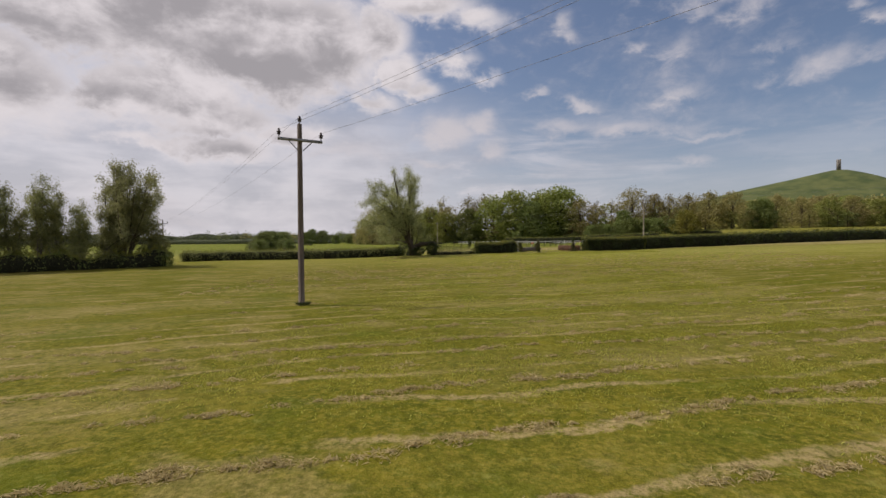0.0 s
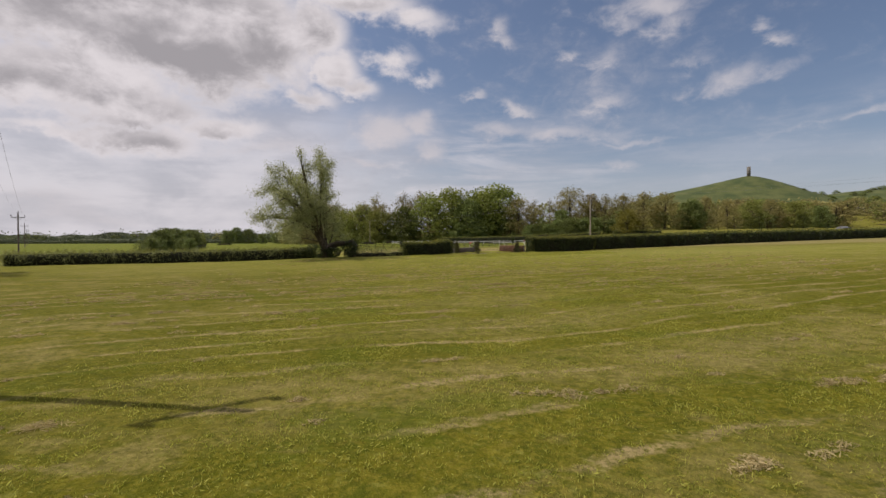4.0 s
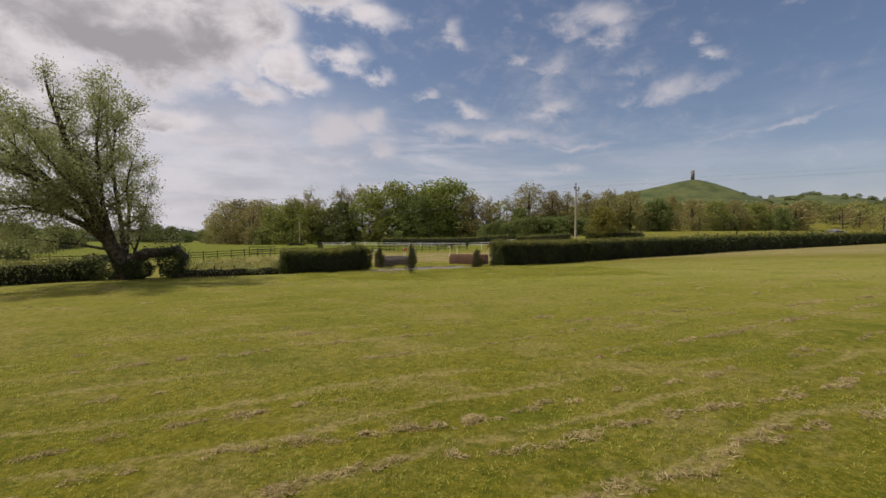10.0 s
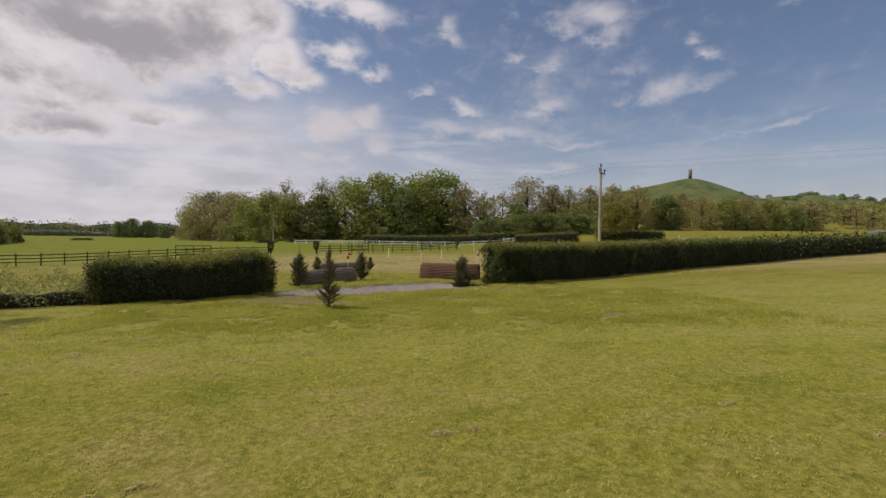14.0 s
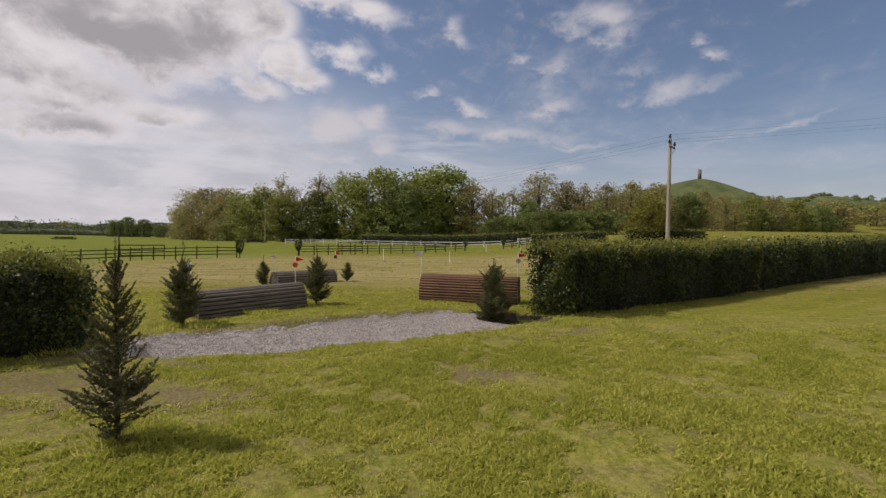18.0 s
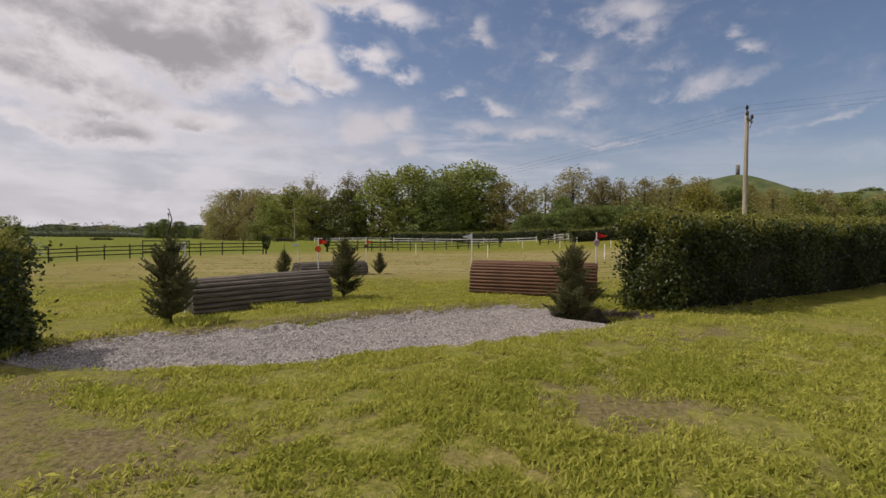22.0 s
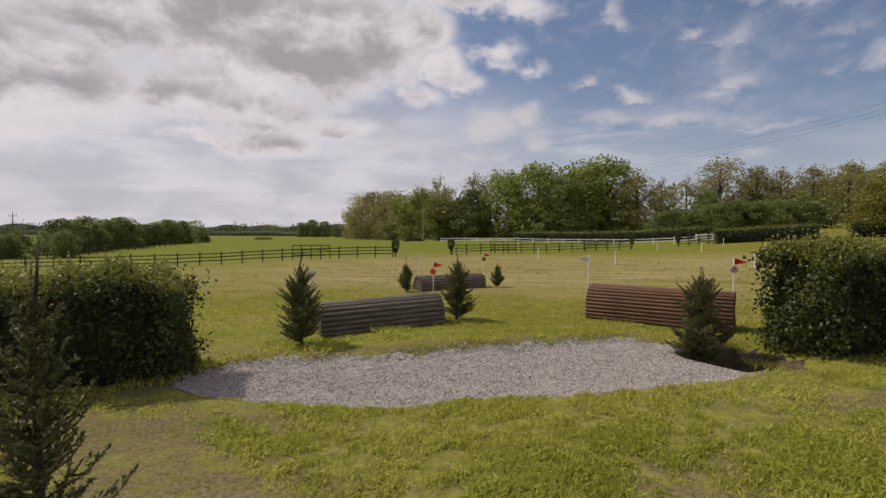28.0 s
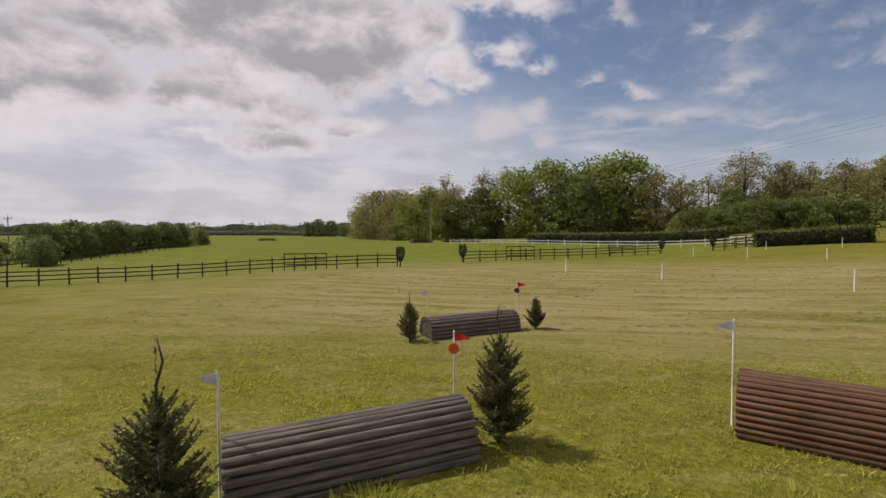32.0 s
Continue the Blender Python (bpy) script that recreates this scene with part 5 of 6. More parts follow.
def wire(a, b, sag, thick=0.0045, label="thin overhead power wire between poles"):
    t = thing("power_wire", label, "wire", "power wires")
    n = 28
    pts = []
    for i in range(n + 1):
        s = i / n
        p = a.lerp(b, s)
        pts.append((p.x, p.y, p.z - sag * 4 * s * (1 - s)))
    bd = Build()
    bd.tube(pts, [thick] * (n + 1), 4)
    part("cable", bd, M_WIRE, t)


ARM = (0.757, 0.653)
LINE = Vector((-0.694, 0.720, 0))
tops = [power_pole((-8.0 + LINE.x * d, 16.82 + LINE.y * d), 7.7, ARM, "weathered timber power pole with a steel crossarm and three insulators", M_POLE) for d in (0, 95, 190, 285)]
for a, b in zip(tops, tops[1:]):
    for p, q in zip(a, b):
        wire(p, q, 1.1)
for p in tops[0]:
    wire(p, p + Vector((0.735, -0.678, 0)) * 90 + Vector((0, 0, 0.3)), 1.5)

P2 = (20.5, 87.9)
ARM2 = (0.70, 0.714)
tops2 = [power_pole(q, h, ARM2, "pale timber power pole with a small crossarm", M_POLE2, 0.55, 0.72) for q, h in ((P2, 8.3), ((-37, 190), 9.0))]
for a, b in zip(*tops2):
    wire(a, b, 1.4, 0.006)
for p in tops2[0]:
    wire(p, p + Vector((80, -52, 3.0)), 1.1, 0.004)


# ---- woods, hill and distance ----
def build_woods():
    rng = random.Random(3)
    green = [lobes_tree("wood_tree", 19, 13, 70 + i, 0.56, M_OAK, M_BARK_DARK, 44, 165) for i in range(3)]
    dark = [lobes_tree("wood_tree", 17, 12, 80 + i, 0.56, M_OAK_DARK, M_BARK_DARK, 44, 165) for i in range(2)]
    bud = [lobes_tree("wood_tree", 19, 12, 84 + i, 0.46, M_BUD, M_BARK, 42, 150) for i in range(3)]
    bare = [bare_tree("wood_tree", 20, 12, 90 + i, M_TWIG, M_BARK, M_BUD, 7, 0.45) for i in range(3)]
    yel = lobes_tree("wood_tree", 11, 10, 95, 0.42, M_YELLOW, M_BARK_DARK, 40, 190, low=0.15)
    far_g = [lobes_tree("far_tree", 19, 13, 170 + i, 1.1, M_OAK, M_BARK_DARK, 20, 30) for i in range(2)]
    far_d = [lobes_tree("far_tree", 17, 12, 180 + i, 1.1, M_OAK_DARK, M_BARK_DARK, 20, 26) for i in range(2)]
    far_b = [lobes_tree("far_tree", 19, 12, 184 + i, 1.0, M_BUD, M_BARK, 20, 26) for i in range(2)]
    words = {"G": ("far broadleaf tree in green leaf", far_g), "D": ("far dark broadleaf tree", far_d), "B": ("far tree with brownish opening leaves", far_b),
             "g": ("tall broadleaf tree in fresh green leaf", green), "d": ("dark dense broadleaf tree at the wood's edge", dark),
             "b": ("tall tree with brownish opening buds", bud), "r": ("nearly bare grey-twigged tree", bare)}

    def put(kind, x, y, h, w=1.0):
        label, pool = words[kind]
        src = pool[rng.randrange(len(pool))]
        ref = {"g": 19, "d": 17, "b": 19, "r": 20}[kind.lower()]
        place(src, x, y, h / ref, rng.uniform(0, 6.28), label, "wood trees", sx=h / ref * w)

    def tall(x):
        return float(np.interp(x, [-130, -20, 14, 24, 60, 110, 180], [0.95, 0.92, 0.87, 0.76, 0.72, 0.70, 0.65]))

    front = [("b", -104, 281, 11), ("b", -98, 271, 16), ("b", -88, 258, 21), ("b", -78, 248, 21), ("b", -69, 240, 20), ("b", -61, 230, 19),
             ("g", -54, 220, 18), ("g", -45, 212, 17), ("r", -38, 212, 24), ("g", -36, 203, 15), ("r", -29, 210, 24), ("d", -26, 203, 16), ("r", -20, 210, 24), ("g", -15, 203, 21),
             ("g", -6, 202, 23), ("d", 0, 196, 18), ("g", 6, 204, 23), ("g", 13, 206, 25), ("b", 20, 200, 21), ("r", 26, 206, 21), ("r", 32, 203, 21), ("d", 36, 196, 12),
             ("b", 41, 204, 23), ("b", 49, 203, 21), ("r", 55, 207, 21), ("b", 62, 204, 21), ("b", 70, 205, 20), ("b", 79, 206, 20), ("d", 90, 210, 17), ("b", 98, 214, 19), ("b", 110, 220, 19), ("g", 122, 224, 18), ("b", 134, 230, 19), ("g", 148, 236, 18), ("d", 162, 240, 16), ("b", 176, 246, 17)]
    for k, x, y, h in front:
        put(k, x, y, h * rng.uniform(0.92, 1.05) * tall(x), rng.uniform(1.2, 1.5))
    for k, x, y, h in front:
        put(rng.choice("BBGDr"), x + rng.uniform(-4, 4), y + rng.uniform(9, 16), h * rng.uniform(0.80, 0.92) * tall(x), 1.45)
        put(rng.choice("DBD"), x + rng.uniform(-4, 4), y - rng.uniform(1, 4), h * 0.36, 1.9)
    place(yel, 40.0, 131, 0.62, 0.5, "round tree in yellow spring leaf", "wood trees")
    place(dark[0], 91, 209, 0.72, 0.5, "dark round evergreen tree before the wood", "wood trees")
    for i in range(13):
        put(rng.choice("dDd"), 21 + i * 2.1 + rng.uniform(-0.6, 0.6), 168 - i * 0.75 + rng.uniform(-1, 1), rng.uniform(4.2, 6.0), 1.6)
    # woods climbing towards the hill
    for i in range(165):
        x, y = rng.uniform(90, 430), rng.uniform(235, 430)
        if x > y * 0.30 + 30:
            put(rng.choice("BBGDB"), x, y, rng.uniform(8, 12), 2.3)
    # overgrown hedgerow on the far side of the pasture
    row = [(-61.5, 101), (-64, 106.5), (-71.7, 124), (-87.5, 167)]
    run = [0.0]
    for p, q in zip(row, row[1:]):
        run.append(run[-1] + math.dist(p, q))
    n = 32
    for i in range(n):
        d = run[-1] * i / (n - 1)
        x, y = np.interp(d, run, [p[0] for p in row]), np.interp(d, run, [p[1] for p in row])
        put(rng.choice("dDddG"), x - 1.5 + rng.uniform(-1.5, 1), y + rng.uniform(-1, 1), rng.choice([3.6, 4.2, 4.6, 5.2, 5.6]) * float(np.interp(d, [0, 9, 16], [0.55, 0.7, 1.0])), rng.uniform(1.2, 1.6))
    for x, y, h in [(-175, 361, 12), (-168, 366, 11), (-181, 358, 10), (-57.5, 107, 3.2), (-60, 109, 3.6), (-150, 350, 7), (-140, 352, 8)]:
        put("d", x, y, h, 1.4)
    for i in range(70):
        x = -1250 + i * 20 + rng.uniform(-8, 8)
        put(rng.choice("DBD"), x, 800 + rng.uniform(-120, 160) + 0.1 * x, rng.uniform(10, 18), 2.0)
    for m in (*green, *dark, *bud, *bare, yel, *far_g, *far_d, *far_b):
        drop_master(m)


build_woods()
hedge("far_hedge", "dense dark hedge along the foot of the wood", [(-8, 165), (6, 160), (24, 150)], 2.0, 1.9, 0.30, 30, 101)
hedge("far_hedge", "dense clipped hedge beyond the white gate", [(22.9, 134.5), (33.3, 131.2)], 1.8, 1.8, 0.20, 75, 102)
hedge("far_hedge", "dense clipped hedge running on past a field gap", [(37.0, 131.5), (47, 128)], 1.8, 1.8, 0.20, 75, 103)


# M_FAR inside and out, so the belts carry their haze as colour
hedge("tree_belt", "belt of distant trees along the flat horizon, leaves tinted for haze", [(-1500, 560), (-900, 760), (-420, 830), (180, 900)], 24, lambda s: 14.0 + 3.5 * np.sin(s * 0.021) * np.sin(s * 0.0083 + 1) + 2.0 * np.sin(s * 0.09), 2.8, 0.55, 110, rough=0.4, fluff=0.2, leaf_mat=M_FAR, inner=M_FAR, shoots=M_FAR)
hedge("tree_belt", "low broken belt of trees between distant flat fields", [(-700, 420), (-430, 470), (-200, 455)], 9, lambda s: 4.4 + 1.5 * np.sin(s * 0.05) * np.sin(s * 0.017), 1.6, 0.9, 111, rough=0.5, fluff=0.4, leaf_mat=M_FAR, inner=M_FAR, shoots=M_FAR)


def build_hill():
    """The tor: a smooth pasture hill with a stone tower on its top."""
    cx, cy, top = 443.0, 801.0, 107.0
    n, m = 110, 60
    V, F = [], []
    for i in range(m):
        for j in range(n):
            x, y = 120 + 1050 * j / (n - 1), 520 + 640 * i / (m - 1)
            dx, dy = x - cx, y - cy
            r = math.hypot(dx / (300 if dx < 0 else 165), dy / 170)
            z = top * math.exp(-abs(r) ** 1.38 * 1.0) * (1 + 0.02 * math.sin(dx * 0.03))
            z = max(z, 82 * math.exp(-((dx - 190) / 250) ** 2 - (dy / 200) ** 2), 89 * math.exp(-((dx - 480) / 260) ** 2 - (dy / 220) ** 2)) + 0.0
            V.append((x, y, z - 4))
    for i in range(m - 1):
        for j in range(n - 1):
            F.append((i * n + j, i * n + j + 1, (i + 1) * n + j + 1, (i + 1) * n + j))
    part("hill", mesh_np("hill", V, F), M_HILL, None, "smooth green pasture hill rising behind the woods", "structure", True)
    t = thing("stone_tower", "roofless old stone tower on the hilltop", "tower", at=(cx, cy, top - 6))
    b = Build()
    for q in ((-1.5, -1.5), (1.5, -1.5), (1.5, 1.5), (-1.5, 1.5)):
        b.box((q[0] - 0.5, q[1] - 0.5, 0), (q[0] + 0.5, q[1] + 0.5, 16.5))
    b.box((-1.6, -1.6, 0), (1.6, 1.6, 15.4))
    part("tower_wall", b, M_TOWER, t)
    rng = random.Random(9)
    src = lobes_tree("hill_tree", 10, 9, 97, 1.2, M_OAK_DARK, M_BARK_DARK, 16, 26)
    for i in range(170):
        x = rng.uniform(480, 900)
        y = 640 + rng.uniform(-60, 170)
        dx, dy = x - cx, y - cy
        r = math.hypot(dx / 165, dy / 170)
        z = max(top * math.exp(-abs(r) ** 1.38 * 1.0), 82 * math.exp(-((dx - 190) / 250) ** 2 - (dy / 200) ** 2), 89 * math.exp(-((dx - 480) / 260) ** 2 - (dy / 220) ** 2)) - 8
        if z < (80 if dx < 40 else 96):
            o = copy_thing(src, Matrix.Translation((x, y, z)))
            o.scale = (1.2, 1.2, rng.uniform(0.7, 1.1))
            tagged(o, "dark tree on the wooded shoulder of the hill", "", "hill trees")
    drop_master(src)
    # woods spread over the hill's foot
    r2 = np.random.default_rng(77)
    m = 26000
    x, y = r2.uniform(150, 760, m), r2.uniform(420, 660, m)
    dx, dy = x - cx, y - cy
    r = np.hypot(dx / np.where(dx < 0, 300, 165), dy / 170)
    hz = np.maximum(np.maximum(top * np.exp(-r ** 1.38), 82 * np.exp(-((dx - 190) / 250) ** 2 - (dy / 200) ** 2)), 89 * np.exp(-((dx - 480) / 260) ** 2 - (dy / 220) ** 2)) - 4
    lump = 8 + 3.0 * np.sin(x * 0.42 + 2 * np.sin(y * 0.2)) * np.sin(y * 0.37 + 1.5 * np.sin(x * 0.17)) + 1.5 * np.sin(x * 0.11) * np.sin(y * 0.13)
    z = np.maximum(hz, gz(x, y)) + lump * r2.uniform(0.25, 1.05, m) ** 0.5
    keep = hz < 46 + 8 * np.sin(x * 0.05) + 16 * np.clip((x - 430) / 120, 0, 1)
    b = Build()
    b.leaves(np.stack([x, y, z], 1)[keep], 2.8, r2, 0.75)
    o = part("hillside_wood", b, M_BUD, None, "brownish spring woods covering the hill's foot", "stuff")
    tagged(o, "", "woods")


build_hill()


def house(x, y, z, w, d, h, turn, label):
    t = thing("house", label, "house", at=(x, y, z), turn=turn)
    part("wall", slab_bm(w, d, h + 2, 0.02, -2), M_HOUSE, t)
    bm = bmesh.new()
    v = [bm.verts.new(p) for p in ((-w / 2 - .3, -d / 2 - .3, h), (w / 2 + .3, -d / 2 - .3, h), (w / 2 + .3, d / 2 + .3, h), (-w / 2 - .3, d / 2 + .3, h), (-w / 2 - .3, 0, h + d * .4), (w / 2 + .3, 0, h + d * .4))]
    for q in ((0, 1, 5, 4), (2, 3, 4, 5), (0, 4, 3), (1, 2, 5), (3, 2, 1, 0)):
        bm.faces.new([v[i] for i in q])
    part("roof", bm, M_ROOF, t)
    for i in range(3):
        o = part("window", slab_bm(1.2, 0.12, 1.2, 0.01), M_GLASS_DARK, t)
        o.location = (-w / 2 + (i + 0.5) * w / 3, -d / 2 - 0.02, h * 0.35)


house(278, 363, 17, 16, 8, 4, 0.3, "low pale house with a slate roof among trees")
house(98, 140, gzf(98, 140) + 0.2, 2.4, 1.8, 1.3, 0.3, "small white hut beyond the hedge")


def fallen_trunk():
    t = thing("fallen_trunk", "dark broken willow trunk arching to the ground", "fallen trunk", at=(-15.0, 62.9, gzf(-15, 62.9)))
    rng = np.random.default_rng(8)
    b = Build()
    arch = [(0.0, 0.0, 0.2), (0.5, -0.05, 1.2), (1.2, -0.1, 1.55), (2.2, -0.1, 1.6), (3.0, -0.1, 1.75), (3.35, -0.1, 1.3), (3.1, -0.1, 0.6), (3.0, -0.1, -0.2)]
    b.tube(arch, [0.62, 0.45, 0.34, 0.28, 0.30, 0.34, 0.36, 0.46], 9)
    b.tube([(-0.3, 0, -0.2), (-0.1, 0, 0.6), (0.1, 0, 1.5)], [0.75, 0.55, 0.35], 10)
    part("broken_limb", b, M_BARK_DARK, t, shade=True)
    ivy = Build()
    P = np.repeat(np.array(arch), 260, 0) + rng.normal(0, 0.26, (260 * len(arch), 3))
    P[:, 2] = np.maximum(P[:, 2], 0.02)
    ivy.leaves(P, 0.10, rng, 0.7)
    part("ivy", ivy, M_HEDGE, t, "dark ivy leaves", "stuff")


fallen_trunk()


def row_coords(x, y):
    return -0.39 * x + 0.921 * y, 0.921 * x + 0.39 * y


def build_swaths():
    """Rows of dry clippings left by the mower."""
    rng = np.random.default_rng(31)
    m = 20000
    k = rng.integers(0, 44, m)
    along = rng.uniform(-12, 52, m)
    across = k * 1.5 - 2.0 + rng.normal(0, 0.07, m) + 0.45 * np.sin(along * 0.16 + k * 1.3) + 0.10 * np.sin(along * 1.3 + k)
    x, y = -0.39 * across + 0.921 * along, 0.921 * across + 0.39 * along
    gap = 0.5 + 0.5 * np.sin(along * 0.33 + k * 2.1) * np.sin(along * 0.11 + k * 0.7) + 0.25 * np.sin(along * 1.7 + k)
    keep = (gap + 0.5 * np.sin(k * 12.9) > rng.uniform(0.25, 1.3, m)) & (y > 1) & (y < 60 + 0.2 * x) & (x > -17) & (x < 26) & (y < rng.uniform(25, 80, m))
    k2, m2 = rng.integers(0, 30, 2600), 2600
    a2 = rng.uniform(15, 60, m2)
    c2 = 57 + k2 * 1.25 + rng.normal(0, 0.07, m2) + 0.3 * np.sin(a2 * 0.2 + k2)
    x2, y2 = -0.39 * c2 + 0.921 * a2, 0.921 * c2 + 0.39 * a2
    ok = (y2 > 76) & (y2 < 108) & (x2 > -14) & (x2 < 26) & (np.sin(a2 * 0.5 + k2 * 2) > rng.uniform(-1, 1, m2))
    x, y = np.concatenate([x[keep], x2[ok]]), np.concatenate([y[keep], y2[ok]])
    m = len(x)
    size = rng.uniform(0.05, 0.12, m) * np.where(rng.uniform(0, 1, m) < 0.15, 1.5, 1.0)
    each = (size * 520).astype(int)
    own = np.repeat(np.arange(m), each)
    n = len(own)
    u, v, w = rng.normal(0, 0.85, n), rng.normal(0, 0.42, n), rng.uniform(0, 1, n)
    px, py = x[own] + size[own] * (0.921 * u - 0.39 * v), y[own] + size[own] * (0.39 * u + 0.921 * v)
    P = np.stack([px, py, gz(px, py) + 0.004 + w * size[own] * 0.60 * np.exp(-u * u - 2 * v * v)], 1)
    d = np.stack([rng.normal(0, 1, n), rng.normal(0, 1, n), rng.normal(0, 0.35, n)], 1)
    b = Build()
    b.leaves(P, 0.10, rng, 0.13, d)
    part("clippings", b, M_STRAW, None, "straw-coloured mown grass lying in rows", "stuff")
    tagged(bpy.data.objects["clippings"], "", "clippings")


build_swaths()


def patchy(x, y, seed, size):
    """Smooth random field, about -1 to 1."""
    rng = np.random.default_rng(seed)
    v = np.zeros(np.shape(x))
    for _ in range(26):
        a, k, ph = rng.uniform(0, 6.28), 6.28 / (size * rng.uniform(0.45, 1.8)), rng.uniform(0, 6.28)
        v += np.sin((x * math.cos(a) + y * math.sin(a)) * k + ph)
    return v / 4.2


def build_grass():
    """Short upright blades over the part of the meadow that is passed closely."""
    rng = np.random.default_rng(32)
    beds = [(360000, -7, 13, 4, 62, 3.0), (980000, -6, 17, 59, 70, 3.0), (90000, -8, 14, 68, 80, 2.5)]
    xs, ys = [], []
    for n, x0, x1, y0, y1, soft in beds:
        x, y = rng.uniform(x0, x1, n), rng.uniform(y0, y1, n)
        d = np.minimum(np.minimum(x - x0, x1 - x), np.minimum(y - y0, y1 - y))
        keep = smooth(0, soft, d) > rng.uniform(0, 1, n)
        xs.append(x[keep])
        ys.append(y[keep])
    x, y = np.concatenate(xs), np.concatenate(ys)
    n = len(x)
    clump = 0.6 * patchy(x, y, 3, 0.55) + 0.6 * patchy(x, y, 4, 1.9)
    worn = np.exp(-((x - 1.7) / 1.6) ** 2 - ((y - 65.1) / 0.8) ** 2) + np.exp(-((x - 6.4) / 1.1) ** 2 - ((y - 66.0) / 0.45) ** 2) + 0.7 * np.exp(-((x - 1.8) / 1.6) ** 2 - ((y - 66.9) / 0.35) ** 2)
    worn = worn + 1.1 * np.exp(-((x + 0.9) / 1.3) ** 2 - ((y - 67.5) / 0.6) ** 2) + 1.2 * np.exp(-((x + 0.4) / 1.9) ** 2 - ((y - 65.9) / 0.8) ** 2)
    keep = (clump * 0.95 + 0.92 > rng.uniform(0, 1.2, n)) & (in_ditch(x, y) < 0.15) & (in_gravel(x, y) < -0.02) & (worn < rng.uniform(0.15, 0.9, n))
    x, y, clump = x[keep], y[keep], clump[keep]
    h = rng.uniform(0.028, 0.065, len(x)) * (1 + 0.55 * smooth(57, 62, y)) * (0.85 + 0.30 * np.clip(clump, -1, 1))
    P = np.stack([x, y, gz(x, y) + h * 0.36], 1)
    d = np.stack([rng.normal(0, 0.8, len(x)), rng.normal(0, 0.8, len(x)), np.ones(len(x))], 1)
    b = Build()
    b.leaves(P, h, rng, 0.22, d)
    part("grass", b, M_GRASS, None, "short mown green grass blades", "stuff")
    tagged(bpy.data.objects["grass"], "", "grass")


build_grass()


# ---- small things of the pasture ----
def stake_row():
    """Broken stakes of an old fence beside the fallen trunk."""
    rng = random.Random(12)
    t = thing("broken_fence", "row of short dark broken fence stakes by the willow", "fence", at=(-11.2, 62.6, gzf(-11.2, 62.6)))
    for i in range(13):
        h = rng.uniform(0.35, 0.75)
        o = part("stake", slab_bm(0.07, 0.05, h + 0.2, 0.008, -0.2), M_FENCE, t)
        x, y = -0.1 + i * 0.22, 0.03 * i
        o.matrix_basis = pose(x, y, gzf(-11.2 + x, 62.6 + y) - gzf(-11.2, 62.6), rng.uniform(-8, 8), rng.uniform(-8, 8), rng.uniform(0, 90))


def field_jump(x, y, turn, length, height, label):
    """A low dark timber jump with a bush at each end."""
    t = thing("field_jump", label, "horse jump", "far jumps", at=(x, y, gzf(x, y)), turn=turn)
    for k in range(3):
        b = Build()
        b.tube([(-length / 2, 0.28 * k - 0.28, height * (0.35 if k != 1 else 0.8)), (length / 2, 0.28 * k - 0.28, height * (0.35 if k != 1 else 0.8))], [0.17, 0.16], 8)
        part("log", b, M_FENCE, t)
    for q in (-1, 1):
        o = part("support", slab_bm(0.2, 0.9, height, 0.02), M_FENCE, t)
        o.location = (q * length * 0.42, 0, 0)
        rng = np.random.default_rng(int(40 + q))
        b = Build()
        d = rng.normal(size=(260, 3)) * (0.35, 0.35, 0.42)
        d[:, 2] = np.abs(d[:, 2])
        b.leaves(d + (q * (length / 2 + 0.3), 0, 0.05), 0.22, rng, 0.5)
        part("bush", b, M_OAK_DARK, t, kind="stuff")


def hurdle(x, y, turn, w, h, lean, label="timber hurdle leaning behind the rail fence"):
    t = thing("hurdle", label, "hurdle", "hurdles", at=(x, y, gzf(x, y)), turn=turn)
    m = Matrix.Rotation(lean, 4, "X")
    for q in (-1, 0, 1):
        o = part("upright", slab_bm(0.08, 0.06, h + 0.1, 0.006, -0.1), M_FENCE, t)
        o.matrix_basis = m @ Matrix.Translation((q * w / 2, 0, 0))
    for z in (0.35, 0.68, 1.0):
        o = part("bar", slab_bm(w, 0.04, 0.09, 0.005, -0.045), M_FENCE, t)
        o.matrix_basis = m @ Matrix.Translation((0, -0.05, h * z - 0.06))


def white_board(x, y, turn, w):
    t = thing("white_board", "low white painted board fence panel in the upper field", "fence panel", "white boards", at=(x, y, gzf(x, y)), turn=turn)
    for z in (0.12, 0.48):
        o = part("plank", slab_bm(w, 0.05, 0.24, 0.01), M_WHITE, t)
        o.location = (0, 0, z)
    for q in (-1, 1):
        o = part("post", slab_bm(0.14, 0.14, 1.3, 0.012, -0.1), M_WHITE, t)
        o.location = (q * w / 2, 0.1, 0)


def tuft(x, y, r, h, n, seed, mat, label):
    rng = np.random.default_rng(seed)
    t = thing("grass_tuft", label, "grass", "grass tufts", at=(x, y, gzf(x, y)))
    a, q = rng.uniform(0, 6.28, n), r * rng.uniform(0, 1, n) ** 0.6
    P = np.stack([q * np.cos(a), q * np.sin(a), np.full(n, h * 0.4)], 1)
    b = Build()
    b.leaves(P, h * rng.uniform(0.5, 1.1, n), rng, 0.10, np.stack([np.cos(a) * 0.5, np.sin(a) * 0.5, np.ones(n)], 1))
    part("blade_mass", b, mat, t, kind="stuff")


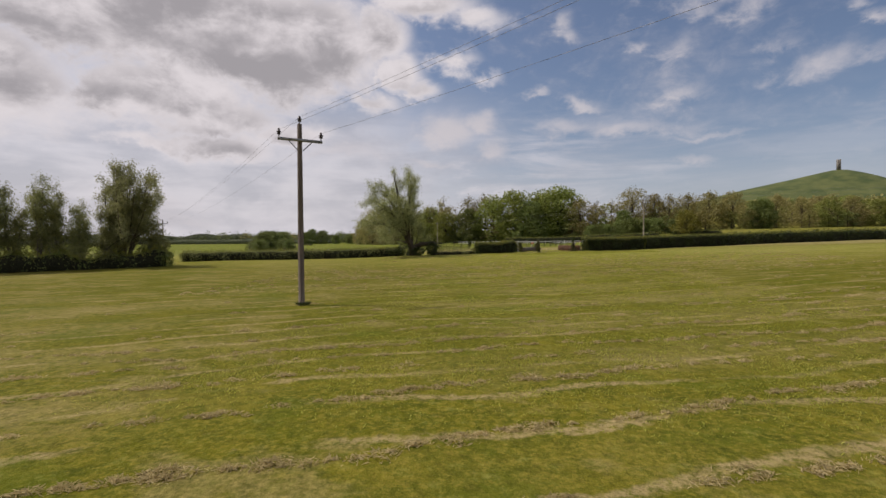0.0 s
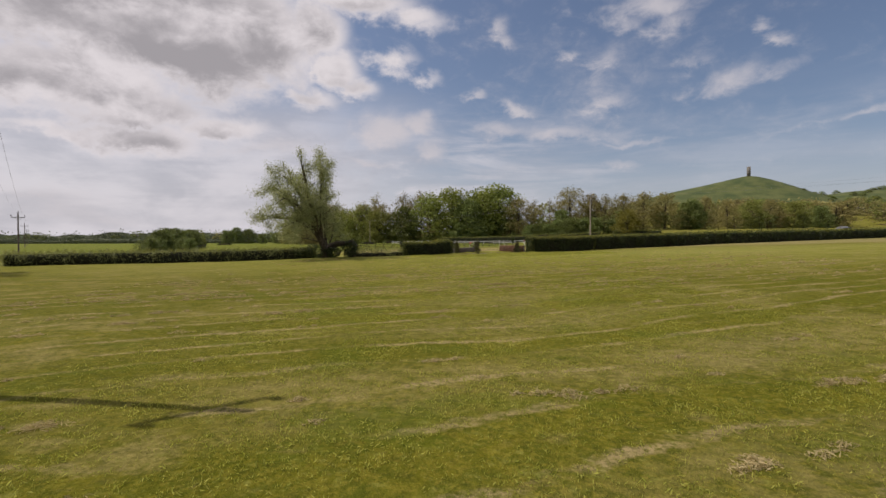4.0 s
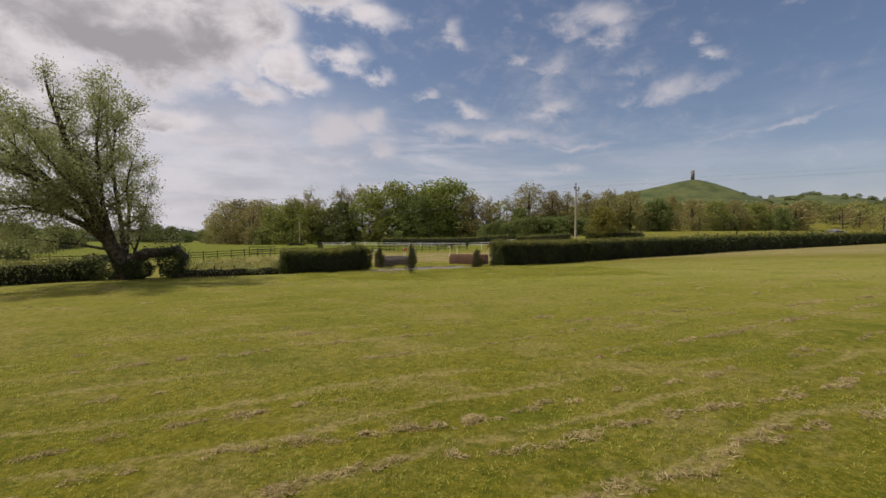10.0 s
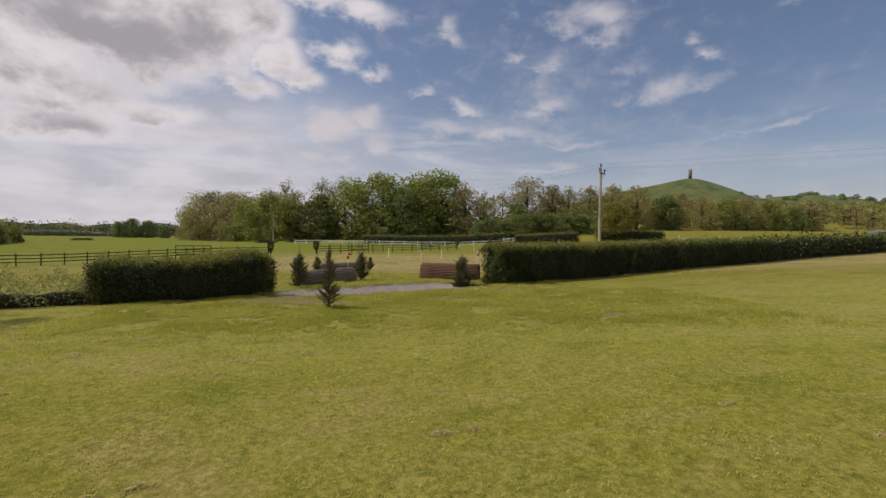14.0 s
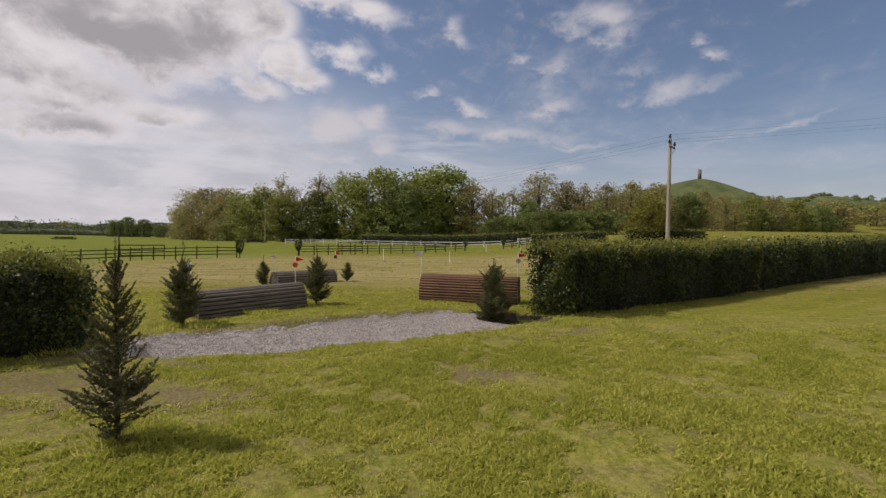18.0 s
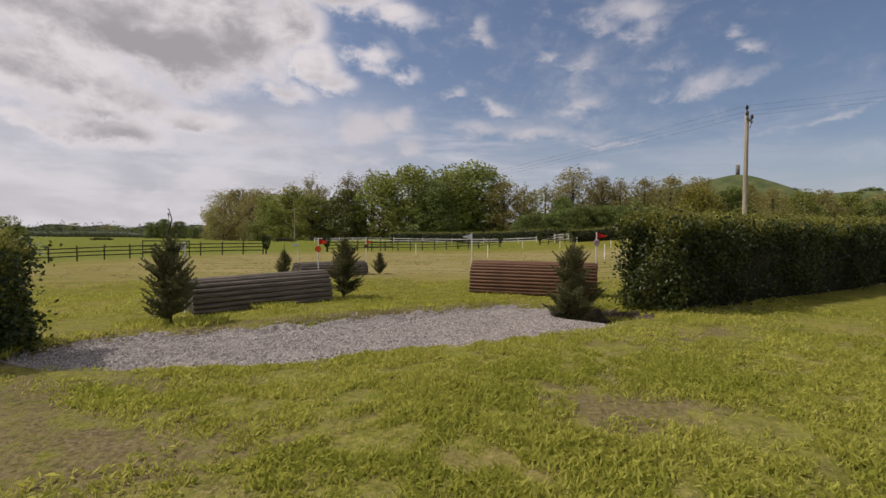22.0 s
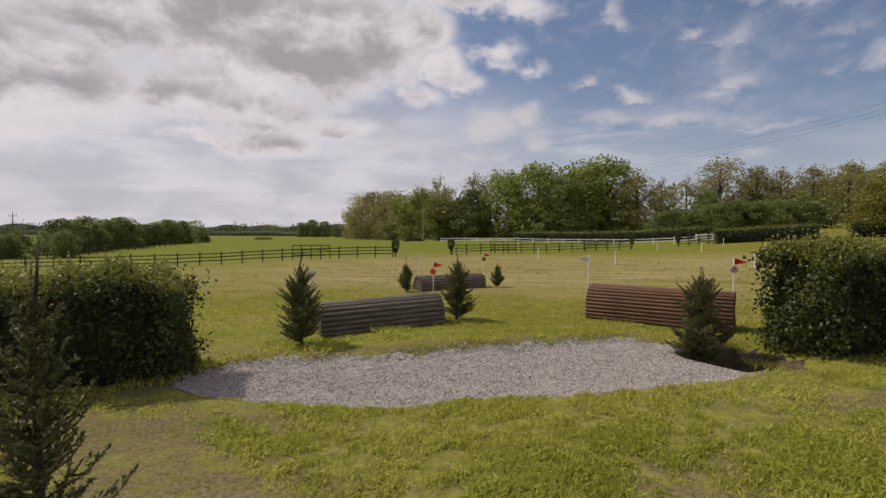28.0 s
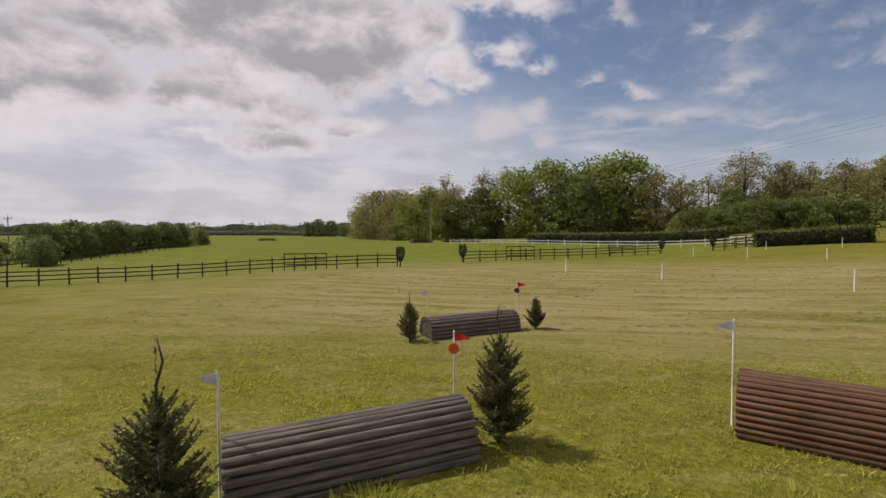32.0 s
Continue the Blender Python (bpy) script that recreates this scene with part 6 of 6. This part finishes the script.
def bramble_bush(at, size, n, seed, label):
    rng = np.random.default_rng(seed)
    t = thing("bramble_bush", label, "bush", "dark brambles", at=(*at, gzf(*at)))
    d = rng.normal(size=(n, 3))
    d /= np.linalg.norm(d, axis=1, keepdims=True)
    r = rng.uniform(0.45, 1.0, (n, 1)) ** 0.5 * (1 + 0.18 * np.sin(d[:, :1] * 7 + 1) * np.sin(d[:, 2:] * 6))
    P = d * r * size * 0.5 + (0, 0, size[2] * 0.45)
    P = P[P[:, 2] > 0.02]
    b = Build()
    b.leaves(P, 0.11, rng, 0.6)
    part("leaf_mass", b, M_HEDGE, t, kind="stuff")


for i, (x, y, w, h) in enumerate([(-15.9, 61.9, 2.6, 1.5), (-14.0, 62.2, 1.8, 1.1), (-12.2, 62.5, 1.7, 1.7), (-17.8, 61.7, 2.4, 1.2)]):
    bramble_bush((x, y), np.array([w, w * 0.8, h * 1.1]), 2600, 200 + i, "dark bramble and ivy clump round the willow's foot")
stake_row()
field_jump(-33.5, 172.0, 0.1, 3.6, 0.75, "low dark log jump with bushes in the far field")
field_jump(-24.0, 171.8, 0.05, 7.0, 0.85, "long dark log jump with bushes in the far field")
field_jump(-106.0, 213.0, 0.6, 4.5, 0.9, "dark timber jump far off beside the hedgerow")
hurdle(-20.6, 104.2, 0.55, 3.6, 1.45, -0.05)
hurdle(-3.6, 118.9, 0.75, 3.6, 1.5, -0.06)
hurdle(7.3, 127.9, 0.72, 3.8, 1.3, -0.35)
hurdle(21.2, 135.4, 0.6, 3.4, 1.6, -0.05)
for x, y, w in ((52.0, 125.5, 6.0), (59.5, 121.5, 5.0), (66.5, 118.0, 6.0)):
    white_board(x, y, -0.5, w)
tuft(-7.9, 16.75, 0.30, 0.20, 340, 1, M_HEDGE, "dark rough grass round the pole's foot")
tuft(2.12, 63.8, 0.45, 0.14, 400, 2, M_GRASS, "longer grass round the lone fir's foot")
for i, (x, y) in enumerate([(-0.8, 70.2), (0.9, 71.9), (8.4, 72.0), (7.8, 72.8), (8.9, 70.3), (-1.2, 67.6), (0.2, 70.3), (3.1, 71.7), (5.3, 73.0)]):
    tuft(x, y, 0.45, 0.17, 320, 10 + i, M_GRASS, "rough longer grass at the edge of the gravel")
